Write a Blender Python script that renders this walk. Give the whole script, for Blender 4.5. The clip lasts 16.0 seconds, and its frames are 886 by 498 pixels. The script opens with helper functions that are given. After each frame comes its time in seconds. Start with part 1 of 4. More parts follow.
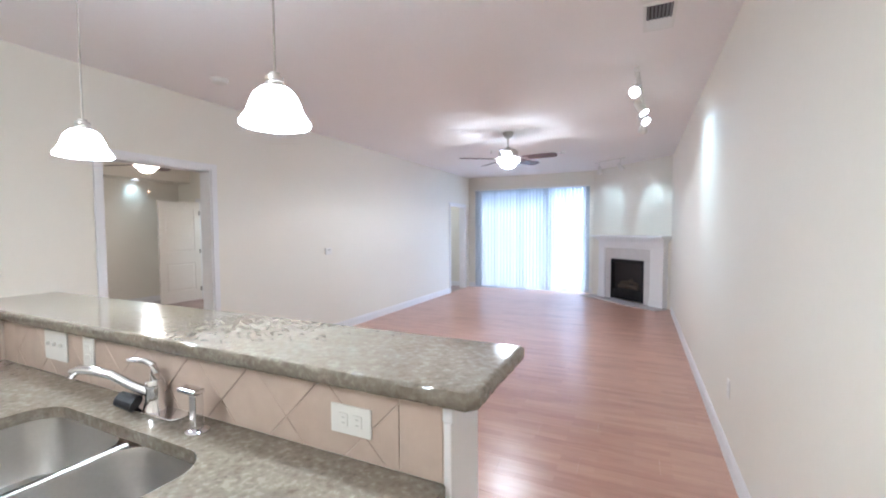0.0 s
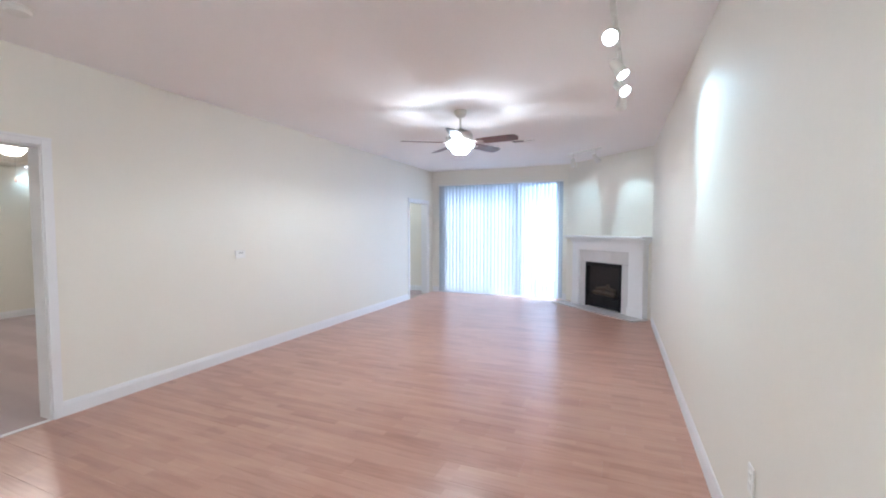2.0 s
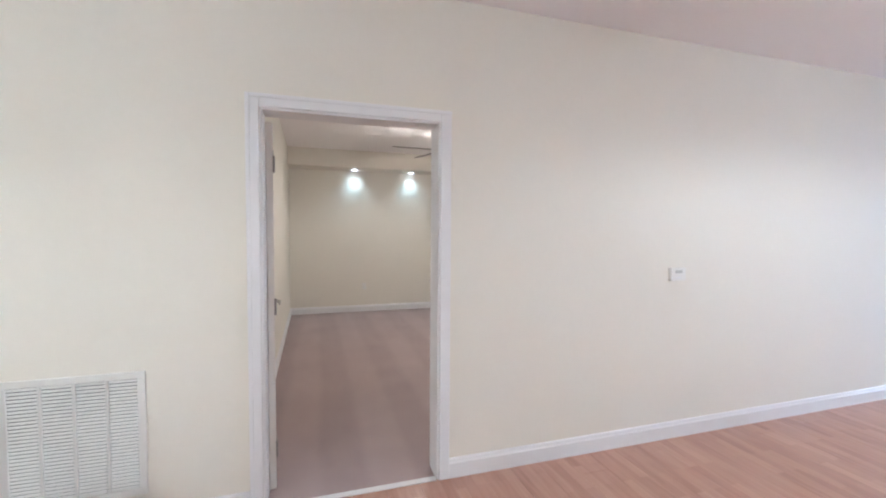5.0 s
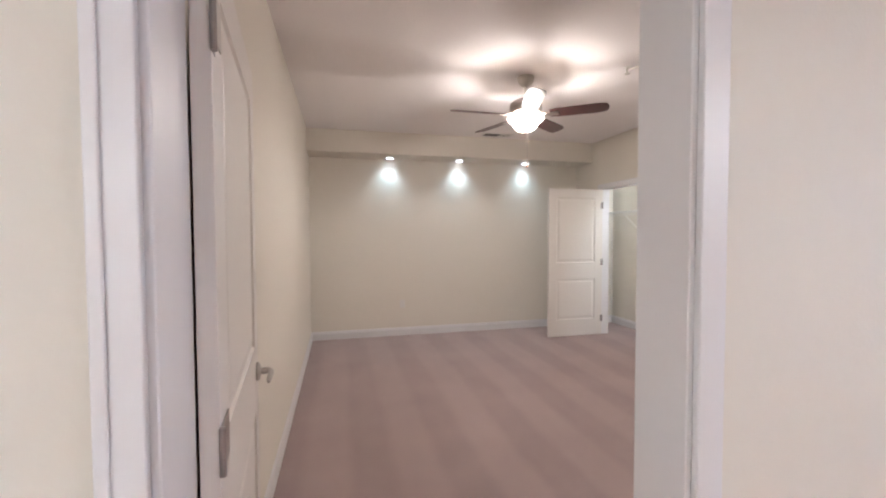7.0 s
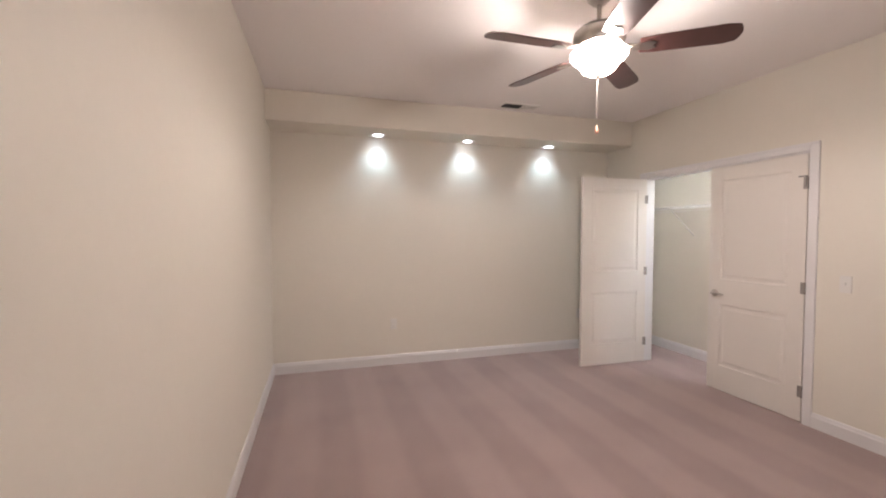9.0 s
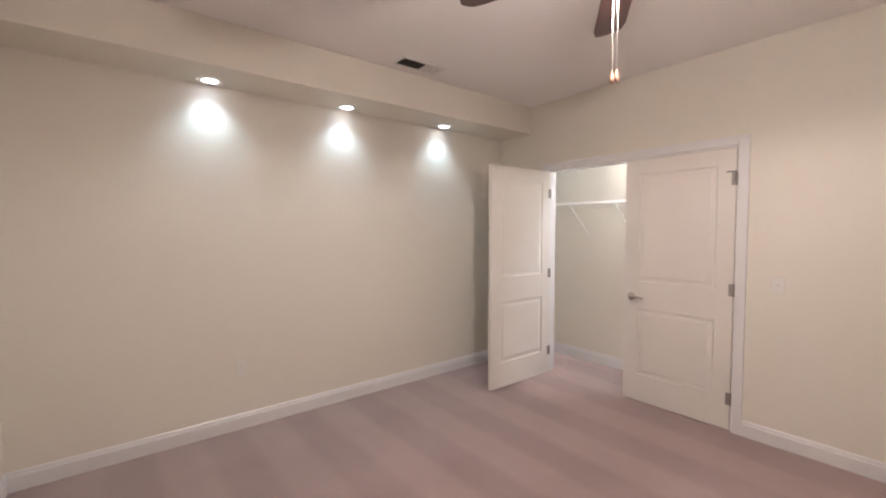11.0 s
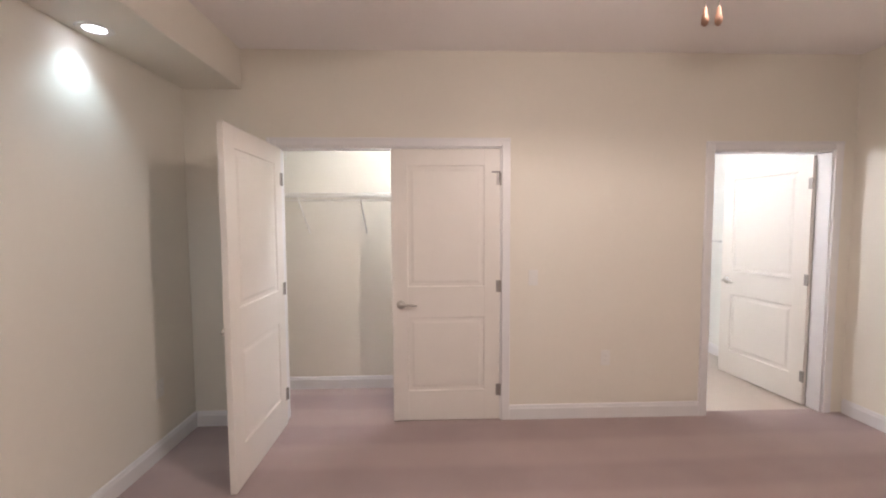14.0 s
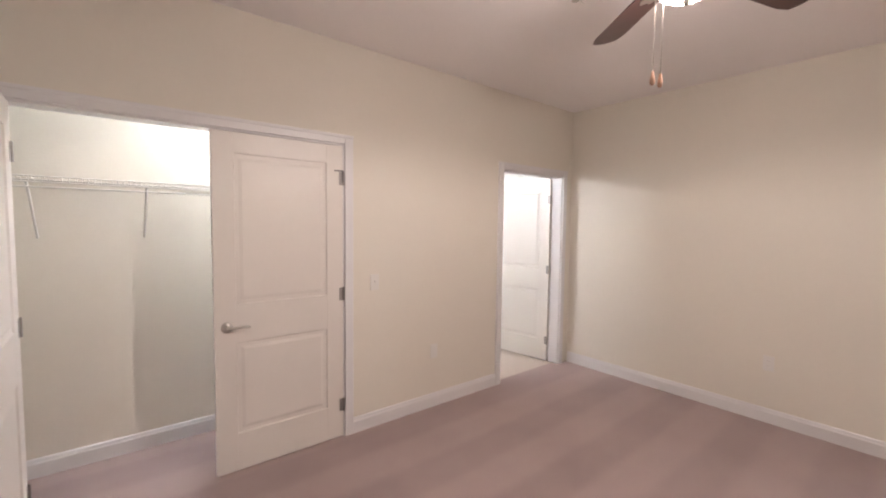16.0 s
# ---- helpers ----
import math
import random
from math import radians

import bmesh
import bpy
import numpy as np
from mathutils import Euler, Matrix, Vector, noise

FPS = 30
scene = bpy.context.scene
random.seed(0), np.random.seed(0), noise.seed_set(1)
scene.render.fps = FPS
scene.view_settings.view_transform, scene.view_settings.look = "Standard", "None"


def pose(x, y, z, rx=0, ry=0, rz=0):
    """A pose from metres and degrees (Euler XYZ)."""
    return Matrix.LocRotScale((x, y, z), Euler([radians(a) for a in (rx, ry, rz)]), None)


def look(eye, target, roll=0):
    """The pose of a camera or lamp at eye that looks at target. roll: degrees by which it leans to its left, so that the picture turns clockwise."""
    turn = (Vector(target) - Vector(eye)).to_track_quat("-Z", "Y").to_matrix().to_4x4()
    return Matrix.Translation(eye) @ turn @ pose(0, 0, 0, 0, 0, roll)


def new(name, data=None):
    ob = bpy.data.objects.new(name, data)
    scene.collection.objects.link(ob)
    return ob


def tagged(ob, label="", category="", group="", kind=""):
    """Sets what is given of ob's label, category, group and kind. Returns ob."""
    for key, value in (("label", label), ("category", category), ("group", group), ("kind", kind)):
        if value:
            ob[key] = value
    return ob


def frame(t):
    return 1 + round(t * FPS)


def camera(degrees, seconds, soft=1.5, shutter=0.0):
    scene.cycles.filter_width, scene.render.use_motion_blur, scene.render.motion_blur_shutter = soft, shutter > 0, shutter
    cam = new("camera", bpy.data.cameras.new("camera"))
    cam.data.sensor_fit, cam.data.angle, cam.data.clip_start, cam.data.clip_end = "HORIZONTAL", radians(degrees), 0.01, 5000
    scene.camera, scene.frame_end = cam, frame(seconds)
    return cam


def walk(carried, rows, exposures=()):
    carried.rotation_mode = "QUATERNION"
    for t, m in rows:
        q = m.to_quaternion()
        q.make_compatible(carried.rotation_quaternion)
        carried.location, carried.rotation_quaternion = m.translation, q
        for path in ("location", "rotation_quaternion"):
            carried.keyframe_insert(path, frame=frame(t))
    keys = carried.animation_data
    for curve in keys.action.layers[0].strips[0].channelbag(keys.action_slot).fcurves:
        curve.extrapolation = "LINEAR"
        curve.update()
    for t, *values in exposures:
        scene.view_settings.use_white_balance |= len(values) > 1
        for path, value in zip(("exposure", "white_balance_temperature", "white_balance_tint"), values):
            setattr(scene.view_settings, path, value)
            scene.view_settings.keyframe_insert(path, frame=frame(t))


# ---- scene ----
cam = camera(93.8, 16.0, soft=2.0)
PATH = [
    (0, (0.009, -0.136, 1.449), (-0.845, 1.67, 1.356), -0.3),
    (0.5, (0.036, 0.108, 1.451), (-0.634, 1.991, 1.357), -0.3),
    (1, (0.047, 0.378, 1.452), (-0.592, 2.271, 1.355), -0.1),
    (1.5, (0.045, 0.674, 1.449), (-0.586, 2.57, 1.353), 0.0),
    (2, (0.018, 0.972, 1.448), (-0.755, 2.814, 1.35), -0.0),
    (2.5, (-0.087, 1.244, 1.449), (-1.128, 2.949, 1.35), 0.1),
    (3, (-0.275, 1.463, 1.449), (-1.581, 2.974, 1.346), 0.2),
    (3.5, (-0.543, 1.642, 1.453), (-2.093, 2.902, 1.353), 0.3),
    (4, (-0.873, 1.766, 1.459), (-2.587, 2.792, 1.365), 0.2),
    (4.5, (-1.245, 1.884, 1.46), (-3.076, 2.684, 1.367), 0.3),
    (5, (-1.647, 1.974, 1.456), (-3.553, 2.574, 1.363), 0.4),
    (7.5, (-3.593, 2.002, 1.426), (-5.534, 2.481, 1.351), -0.2),
    (8, (-3.925, 2.029, 1.427), (-5.866, 2.504, 1.346), -0.2),
    (8.2, (-4.049, 2.04, 1.428), (-5.989, 2.517, 1.35), -0.1),
    (10.5, (-5.458, 2.114, 1.461), (-7.165, 3.152, 1.373), -0.1),
    (11, (-5.746, 2.124, 1.468), (-7.308, 3.37, 1.374), -0.1),
    (11.5, (-6.034, 2.148, 1.47), (-7.409, 3.597, 1.375), -0.2),
    (12, (-6.311, 2.189, 1.472), (-7.459, 3.823, 1.371), -0.2),
    (12.5, (-6.582, 2.255, 1.473), (-7.456, 4.051, 1.368), -0.3),
    (13, (-6.835, 2.327, 1.481), (-7.394, 4.244, 1.37), -0.3),
    (13.5, (-7.061, 2.426, 1.492), (-7.3, 4.408, 1.375), -0.3),
    (14, (-7.281, 2.511, 1.504), (-7.212, 4.506, 1.378), -0.3),
    (14.5, (-7.496, 2.57, 1.516), (-7.093, 4.525, 1.386), 0.1),
    (15, (-7.689, 2.665, 1.521), (-6.991, 4.535, 1.384), -0.2),
    (15.5, (-7.862, 2.781, 1.524), (-6.869, 4.511, 1.385), -0.1),
    (16, (-8.022, 2.908, 1.528), (-6.763, 4.457, 1.404), 0.7),
]
walk(cam, [(t, look(e, a, r)) for t, e, a, r in PATH], [(0, 1.67, 5480, 7), (1.5, 1.69, 5450, 5), (3.5, 1.75, 5350, 4), (5.2, 1.78, 5500, 7), (7.3, 1.74, 5850, 14), (10.3, 1.81, 6050, 17), (16, 1.80, 6050, 18)])


# ---- light ----
world = bpy.data.worlds.new("sky")
scene.world = world
world.use_nodes = True
wn = world.node_tree
sky = wn.nodes.new("ShaderNodeTexSky")
sky.sky_type, sky.sun_disc = "NISHITA", False
sky.sun_elevation, sky.sun_rotation = radians(50), radians(200)
wn.links.new(sky.outputs[0], wn.nodes["Background"].inputs[0])
wn.nodes["Background"].inputs[1].default_value = 0.12

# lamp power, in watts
PENDANT_W, FAN_W, FAN_DOWN_W, FAN_BED_W, FAN_BED_DOWN_W, TRACK_W, DOWN_W, BATH_W, CLOSET_W, HALL_FILL_W, KITCHEN_FILL_W = 4.2, 8, 40, 10, 25, 7.5, 3.4, 9, 10, 2.2, 15
SHADE_GLOW, BOWL_GLOW, BOWL_BED_GLOW, DAY_GLOW = 12.0, 12.0, 7.5, 4.0
sun = new("sun", bpy.data.lights.new("sun", "SUN"))
sun.data.energy, sun.data.angle, sun.data.color = 2.0, radians(1), (1, 0.95, 0.88)
sun.matrix_world = look((0, 0, 30), (6, -14, 0))


def lamp(name, kind, place, watts, colour, size=0.05, target=None, cone=60, blend=0.5):
    data = bpy.data.lights.new(name, kind)
    data.energy, data.color = watts, colour
    data.shadow_soft_size = size
    if kind == "SPOT":
        data.spot_size, data.spot_blend = radians(cone), blend
    ob = new(name, data)
    ob.matrix_world = look(place, target) if target else pose(*place)
    return ob


# ---- materials ----
def material(name, colour, rough=0.5, metal=0.0, grain=0.0, scale=40.0, bump=0.0, stain=0.0, spec=0.5, emit=0.0, coat=0.0):
    m = bpy.data.materials.new(name)
    m.use_nodes = True
    nt = m.node_tree
    b = nt.nodes["Principled BSDF"]
    b.inputs["Base Color"].default_value = (*colour, 1)
    b.inputs["Roughness"].default_value = rough
    b.inputs["Metallic"].default_value = metal
    b.inputs["Specular IOR Level"].default_value = spec
    b.inputs["Coat Weight"].default_value = coat
    if emit:
        b.inputs["Emission Color"].default_value = (*colour, 1)
        b.inputs["Emission Strength"].default_value = emit
    geo = nt.nodes.new("ShaderNodeNewGeometry")
    if grain or stain:
        fine, broad = nt.nodes.new("ShaderNodeTexNoise"), nt.nodes.new("ShaderNodeTexNoise")
        fine.inputs["Scale"].default_value, broad.inputs["Scale"].default_value = scale, 0.9
        fine.inputs["Detail"].default_value = 4
        for n in (fine, broad):
            nt.links.new(geo.outputs["Position"], n.inputs["Vector"])
        val = nt.nodes.new("ShaderNodeMath")
        val.operation = "MULTIPLY_ADD"
        nt.links.new(fine.outputs["Fac"], val.inputs[0])
        val.inputs[1].default_value, val.inputs[2].default_value = grain, 1 - grain / 2 - stain / 2
        add = nt.nodes.new("ShaderNodeMath")
        add.operation = "MULTIPLY_ADD"
        nt.links.new(broad.outputs["Fac"], add.inputs[0])
        add.inputs[1].default_value = stain
        nt.links.new(val.outputs[0], add.inputs[2])
        mix = nt.nodes.new("ShaderNodeVectorMath")
        mix.operation = "SCALE"
        mix.inputs[0].default_value = colour
        nt.links.new(add.outputs[0], mix.inputs["Scale"])
        nt.links.new(mix.outputs[0], b.inputs["Base Color"])
    if bump:
        n = nt.nodes.new("ShaderNodeTexNoise")
        n.inputs["Scale"].default_value, n.inputs["Detail"].default_value = scale * 3, 3
        nt.links.new(geo.outputs["Position"], n.inputs["Vector"])
        bp = nt.nodes.new("ShaderNodeBump")
        bp.inputs["Strength"].default_value, bp.inputs["Distance"].default_value = bump, 0.004
        nt.links.new(n.outputs["Fac"], bp.inputs["Height"])
        nt.links.new(bp.outputs[0], b.inputs["Normal"])
    return m


def ramp(nt, source, stops):
    r = nt.nodes.new("ShaderNodeValToRGB")
    while len(r.color_ramp.elements) < len(stops):
        r.color_ramp.elements.new(0.5)
    for e, (p, c) in zip(r.color_ramp.elements, stops):
        e.position, e.color = p, (*c, 1)
    nt.links.new(source, r.inputs[0])
    return r


PAINT = material("cream wall paint", (0.80, 0.758, 0.675), 0.6, grain=0.03, scale=30, bump=0.12, stain=0.05)
CEIL = material("flat ceiling paint", (0.91, 0.875, 0.86), 0.9, grain=0.04, scale=60, bump=0.25, stain=0.04)
TRIM = material("white semi-gloss trim paint", (0.80, 0.785, 0.785), 0.35, grain=0.02, scale=20, bump=0.03)
DOOR = material("white door paint", (0.79, 0.75, 0.70), 0.38, grain=0.03, scale=25, bump=0.05)
WHITE = material("white plastic", (0.80, 0.78, 0.74), 0.35, grain=0.02, scale=50)
BATHWALL = material("white bathroom paint", (0.82, 0.82, 0.78), 0.6, grain=0.03, scale=30, bump=0.1)
NICKEL = material("brushed nickel", (0.55, 0.52, 0.48), 0.3, 1.0, grain=0.15, scale=120)
CHROME = material("polished chrome", (0.8, 0.8, 0.82), 0.08, 1.0)
HINGE = material("dull nickel hinge", (0.36, 0.33, 0.31), 0.5, 0.7, grain=0.2, scale=80)
STEEL = material("brushed stainless steel", (0.52, 0.50, 0.48), 0.36, 1.0, grain=0.12, scale=90, bump=0.02)
BLACK = material("black metal", (0.02, 0.02, 0.022), 0.35, 0.6, grain=0.3, scale=60)
SOOT = material("sooty firebrick", (0.035, 0.03, 0.03), 0.9, grain=0.5, scale=20, bump=0.3)
LOG = material("ceramic log", (0.085, 0.065, 0.05), 0.9, grain=0.6, scale=18, bump=0.6)
HEARTH = material("pale marble tile", (0.66, 0.63, 0.62), 0.2, grain=0.1, scale=9, stain=0.1)
TILE_GROUT = material("pale tile grout", (0.72, 0.62, 0.54), 0.9, grain=0.1, scale=80)
GROUT = material("grout", (0.45, 0.39, 0.33), 0.9, grain=0.2, scale=80)
# near-black for flat sheets that stand in for the shade inside ducts
DUCT_SHADE = material("dark sheet for duct shade", (0.05, 0.045, 0.045), 0.8)
SLOT = material("grey outlet slot", (0.55, 0.53, 0.50), 0.6)
SLATGREY = material("grey vent slat", (0.16, 0.15, 0.15), 0.6)
RUBBER = material("black rubber", (0.015, 0.015, 0.018), 0.5)
WOODKNOB = material("turned wood knob", (0.46, 0.27, 0.19), 0.4, grain=0.3, scale=60)
OPAL = material("lit opal glass", (0.9, 0.95, 1.0), 0.2, emit=SHADE_GLOW)


def lit_glass(name, colour, glow, clear):
    """Frosted lamp glass: it glows, and lets part of the bulb's light straight through."""
    m = bpy.data.materials.new(name)
    m.use_nodes = True
    nt = m.node_tree
    b = nt.nodes["Principled BSDF"]
    b.inputs["Base Color"].default_value, b.inputs["Roughness"].default_value = (*colour, 1), 0.3
    b.inputs["Emission Color"].default_value, b.inputs["Emission Strength"].default_value = (*colour, 1), glow
    through_glass, blend = nt.nodes.new("ShaderNodeBsdfTransparent"), nt.nodes.new("ShaderNodeMixShader")
    blend.inputs[0].default_value = clear
    nt.links.new(b.outputs[0], blend.inputs[1])
    nt.links.new(through_glass.outputs[0], blend.inputs[2])
    nt.links.new(blend.outputs[0], nt.nodes["Material Output"].inputs[0])
    return m


BOWL = lit_glass("lit frosted bowl", (0.95, 0.97, 1.0), BOWL_GLOW, 0.6)
BOWL_WARM = lit_glass("lit warm frosted bowl", (1.0, 0.86, 0.72), BOWL_BED_GLOW, 0.6)
BULB = material("lit bulb", (0.92, 0.97, 1.0), 0.3, emit=22)
LENS = material("lit downlight lens", (0.92, 0.97, 1.0), 0.3, emit=3.5)
DAY = material("bright hazy sky backdrop", (0.70, 0.81, 1.0), 1.0, emit=DAY_GLOW)
CONCRETE = material("patio concrete", (0.42, 0.41, 0.39), 0.85, grain=0.25, scale=25, bump=0.2, stain=0.2)
SIDING = material("grey balcony siding", (0.38, 0.40, 0.43), 0.7, grain=0.1, scale=20)
ALU = material("white aluminium frame", (0.62, 0.64, 0.68), 0.4, grain=0.03, scale=40)
VINYL = material("cream bathroom vinyl", (0.60, 0.52, 0.45), 0.35, grain=0.08, scale=14)

GLASS = bpy.data.materials.new("window glass")
GLASS.use_nodes = True
g = GLASS.node_tree.nodes["Principled BSDF"]
g.inputs["Transmission Weight"].default_value, g.inputs["Roughness"].default_value, g.inputs["IOR"].default_value = 1.0, 0.0, 1.45

BLIND = bpy.data.materials.new("translucent vinyl blind")
BLIND.use_nodes = True
nt = BLIND.node_tree
tr, mx = nt.nodes.new("ShaderNodeBsdfTranslucent"), nt.nodes.new("ShaderNodeMixShader")
info = nt.nodes.new("ShaderNodeObjectInfo")
r = ramp(nt, info.outputs["Random"], [(0, (0.33, 0.36, 0.40)), (1, (0.47, 0.50, 0.54))])
nt.links.new(r.outputs[0], tr.inputs["Color"])
nt.nodes["Principled BSDF"].inputs["Base Color"].default_value = (0.82, 0.84, 0.86, 1)
nt.nodes["Principled BSDF"].inputs["Roughness"].default_value = 0.45
mx.inputs[0].default_value = 0.75
nt.links.new(nt.nodes["Principled BSDF"].outputs[0], mx.inputs[1])
nt.links.new(tr.outputs[0], mx.inputs[2])
nt.links.new(mx.outputs[0], nt.nodes["Material Output"].inputs[0])


def laminate():
    """Reddish three-strip laminate; strips run along x, each with its own tone."""
    m = bpy.data.materials.new("reddish oak laminate")
    m.use_nodes = True
    nt = m.node_tree
    b = nt.nodes["Principled BSDF"]
    geo, info = nt.nodes.new("ShaderNodeNewGeometry"), nt.nodes.new("ShaderNodeObjectInfo")
    brick = nt.nodes.new("ShaderNodeTexBrick")
    brick.inputs["Scale"].default_value = 1.0
    brick.inputs["Brick Width"].default_value, brick.inputs["Row Height"].default_value = 0.42, 0.0635
    brick.inputs["Mortar Size"].default_value = 0.0009
    brick.inputs["Color1"].default_value, brick.inputs["Color2"].default_value = (0, 0, 0, 1), (1, 1, 1, 1)
    brick.inputs["Mortar"].default_value = (0.2, 0.2, 0.2, 1)
    nt.links.new(geo.outputs["Position"], brick.inputs["Vector"])
    mp = nt.nodes.new("ShaderNodeMapping")
    mp.inputs["Scale"].default_value = (1.6, 22, 1)
    nt.links.new(geo.outputs["Position"], mp.inputs["Vector"])
    grain, blotch = nt.nodes.new("ShaderNodeTexNoise"), nt.nodes.new("ShaderNodeTexNoise")
    grain.inputs["Scale"].default_value, grain.inputs["Detail"].default_value = 2.2, 6
    blotch.inputs["Scale"].default_value = 5.0
    mp2 = nt.nodes.new("ShaderNodeMapping")
    mp2.inputs["Scale"].default_value = (0.5, 2.6, 1)
    nt.links.new(geo.outputs["Position"], mp2.inputs["Vector"])
    nt.links.new(mp.outputs[0], grain.inputs["Vector"])
    nt.links.new(mp2.outputs[0], blotch.inputs["Vector"])
    def madd(a, k, c):
        n = nt.nodes.new("ShaderNodeMath")
        n.operation = "MULTIPLY_ADD"
        nt.links.new(a, n.inputs[0])
        n.inputs[1].default_value = k
        if isinstance(c, float):
            n.inputs[2].default_value = c
        else:
            nt.links.new(c, n.inputs[2])
        return n.outputs[0]
    v = madd(brick.outputs["Color"], 0.22, 0.0)
    v = madd(info.outputs["Random"], 0.13, v)
    v = madd(grain.outputs["Fac"], 0.35, v)
    v = madd(blotch.outputs["Fac"], 0.40, v)
    r = ramp(nt, v, [(0.20, (0.33, 0.170, 0.122)), (0.50, (0.485, 0.272, 0.204)), (0.84, (0.60, 0.365, 0.282))])
    nt.links.new(r.outputs[0], b.inputs["Base Color"])
    b.inputs["Roughness"].default_value = 0.28
    b.inputs["Specular IOR Level"].default_value = 0.5
    wav = nt.nodes.new("ShaderNodeTexNoise")
    mp3 = nt.nodes.new("ShaderNodeMapping")
    mp3.inputs["Scale"].default_value = (2, 14, 1)
    nt.links.new(geo.outputs["Position"], mp3.inputs["Vector"])
    nt.links.new(mp3.outputs[0], wav.inputs["Vector"])
    wav.inputs["Scale"].default_value = 1.6
    bp = nt.nodes.new("ShaderNodeBump")
    bp.inputs["Strength"].default_value, bp.inputs["Distance"].default_value = 0.35, 0.006
    nt.links.new(wav.outputs["Fac"], bp.inputs["Height"])
    nt.links.new(bp.outputs[0], b.inputs["Normal"])
    return m


def carpet_material():
    """Dusty rose-beige cut pile with vacuum stripes along x."""
    m = bpy.data.materials.new("rose beige carpet")
    m.use_nodes = True
    nt = m.node_tree
    b = nt.nodes["Principled BSDF"]
    geo = nt.nodes.new("ShaderNodeNewGeometry")
    mp = nt.nodes.new("ShaderNodeMapping")
    mp.inputs["Rotation"].default_value = (0, 0, 0)
    nt.links.new(geo.outputs["Position"], mp.inputs["Vector"])
    wave = nt.nodes.new("ShaderNodeTexWave")
    wave.bands_direction = "Y"
    wave.inputs["Scale"].default_value, wave.inputs["Distortion"].default_value = 0.58, 1.1
    wave.inputs["Detail"].default_value, wave.inputs["Detail Scale"].default_value = 2, 0.6
    nt.links.new(mp.outputs[0], wave.inputs["Vector"])
    pile, blotch = nt.nodes.new("ShaderNodeTexNoise"), nt.nodes.new("ShaderNodeTexNoise")
    pile.inputs["Scale"].default_value, blotch.inputs["Scale"].default_value = 260, 2.2
    blotch.inputs["Detail"].default_value = 5
    for n in (pile, blotch):
        nt.links.new(geo.outputs["Position"], n.inputs["Vector"])
    a = nt.nodes.new("ShaderNodeMath")
    a.operation = "MULTIPLY_ADD"
    nap = ramp(nt, wave.outputs["Fac"], [(0.30, (0, 0, 0)), (0.70, (1, 1, 1))])
    nt.links.new(nap.outputs[0], a.inputs[0])
    a.inputs[1].default_value, a.inputs[2].default_value = 0.16, 0.19
    a2 = nt.nodes.new("ShaderNodeMath")
    a2.operation = "MULTIPLY_ADD"
    nt.links.new(pile.outputs["Fac"], a2.inputs[0])
    a2.inputs[1].default_value = 0.2
    nt.links.new(a.outputs[0], a2.inputs[2])
    a3 = nt.nodes.new("ShaderNodeMath")
    a3.operation = "MULTIPLY_ADD"
    nt.links.new(blotch.outputs["Fac"], a3.inputs[0])
    a3.inputs[1].default_value = 0.42
    nt.links.new(a2.outputs[0], a3.inputs[2])
    r = ramp(nt, a3.outputs[0], [(0.25, (0.315, 0.232, 0.222)), (0.85, (0.505, 0.388, 0.370))])
    nt.links.new(r.outputs[0], b.inputs["Base Color"])
    b.inputs["Roughness"].default_value = 0.95
    b.inputs["Specular IOR Level"].default_value = 0.1
    b.inputs["Sheen Weight"].default_value = 0.3
    bp = nt.nodes.new("ShaderNodeBump")
    bp.inputs["Strength"].default_value, bp.inputs["Distance"].default_value = 0.6, 0.006
    nt.links.new(pile.outputs["Fac"], bp.inputs["Height"])
    nt.links.new(bp.outputs[0], b.inputs["Normal"])
    return m


def granite():
    m = bpy.data.materials.new("speckled beige-grey granite")
    m.use_nodes = True
    nt = m.node_tree
    b = nt.nodes["Principled BSDF"]
    geo = nt.nodes.new("ShaderNodeNewGeometry")
    vor, noi, big = nt.nodes.new("ShaderNodeTexVoronoi"), nt.nodes.new("ShaderNodeTexNoise"), nt.nodes.new("ShaderNodeTexNoise")
    vor.inputs["Scale"].default_value, noi.inputs["Scale"].default_value, big.inputs["Scale"].default_value = 95, 60, 9
    noi.inputs["Detail"].default_value, big.inputs["Detail"].default_value = 5, 4
    for n in (vor, noi, big):
        nt.links.new(geo.outputs["Position"], n.inputs["Vector"])
    a, a2 = nt.nodes.new("ShaderNodeMath"), nt.nodes.new("ShaderNodeMath")
    for n in (a, a2):
        n.operation = "MULTIPLY_ADD"
    nt.links.new(vor.outputs["Color"], a.inputs[0])
    a.inputs[1].default_value = 0.3
    nt.links.new(noi.outputs["Fac"], a.inputs[2])
    nt.links.new(big.outputs["Fac"], a2.inputs[0])
    a2.inputs[1].default_value = 0.35
    nt.links.new(a.outputs[0], a2.inputs[2])
    r = ramp(nt, a2.outputs[0], [(0.44, (0.115, 0.094, 0.070)), (0.70, (0.172, 0.144, 0.110)), (0.94, (0.21, 0.18, 0.142)), (1.0, (0.25, 0.22, 0.18))])
    nt.links.new(r.outputs[0], b.inputs["Base Color"])
    b.inputs["Roughness"].default_value = 0.11
    return m


def walnut():
    m = material("dark stained wood blade", (0.075, 0.032, 0.028), 0.35, grain=0.5, scale=14, stain=0.3)
    return m


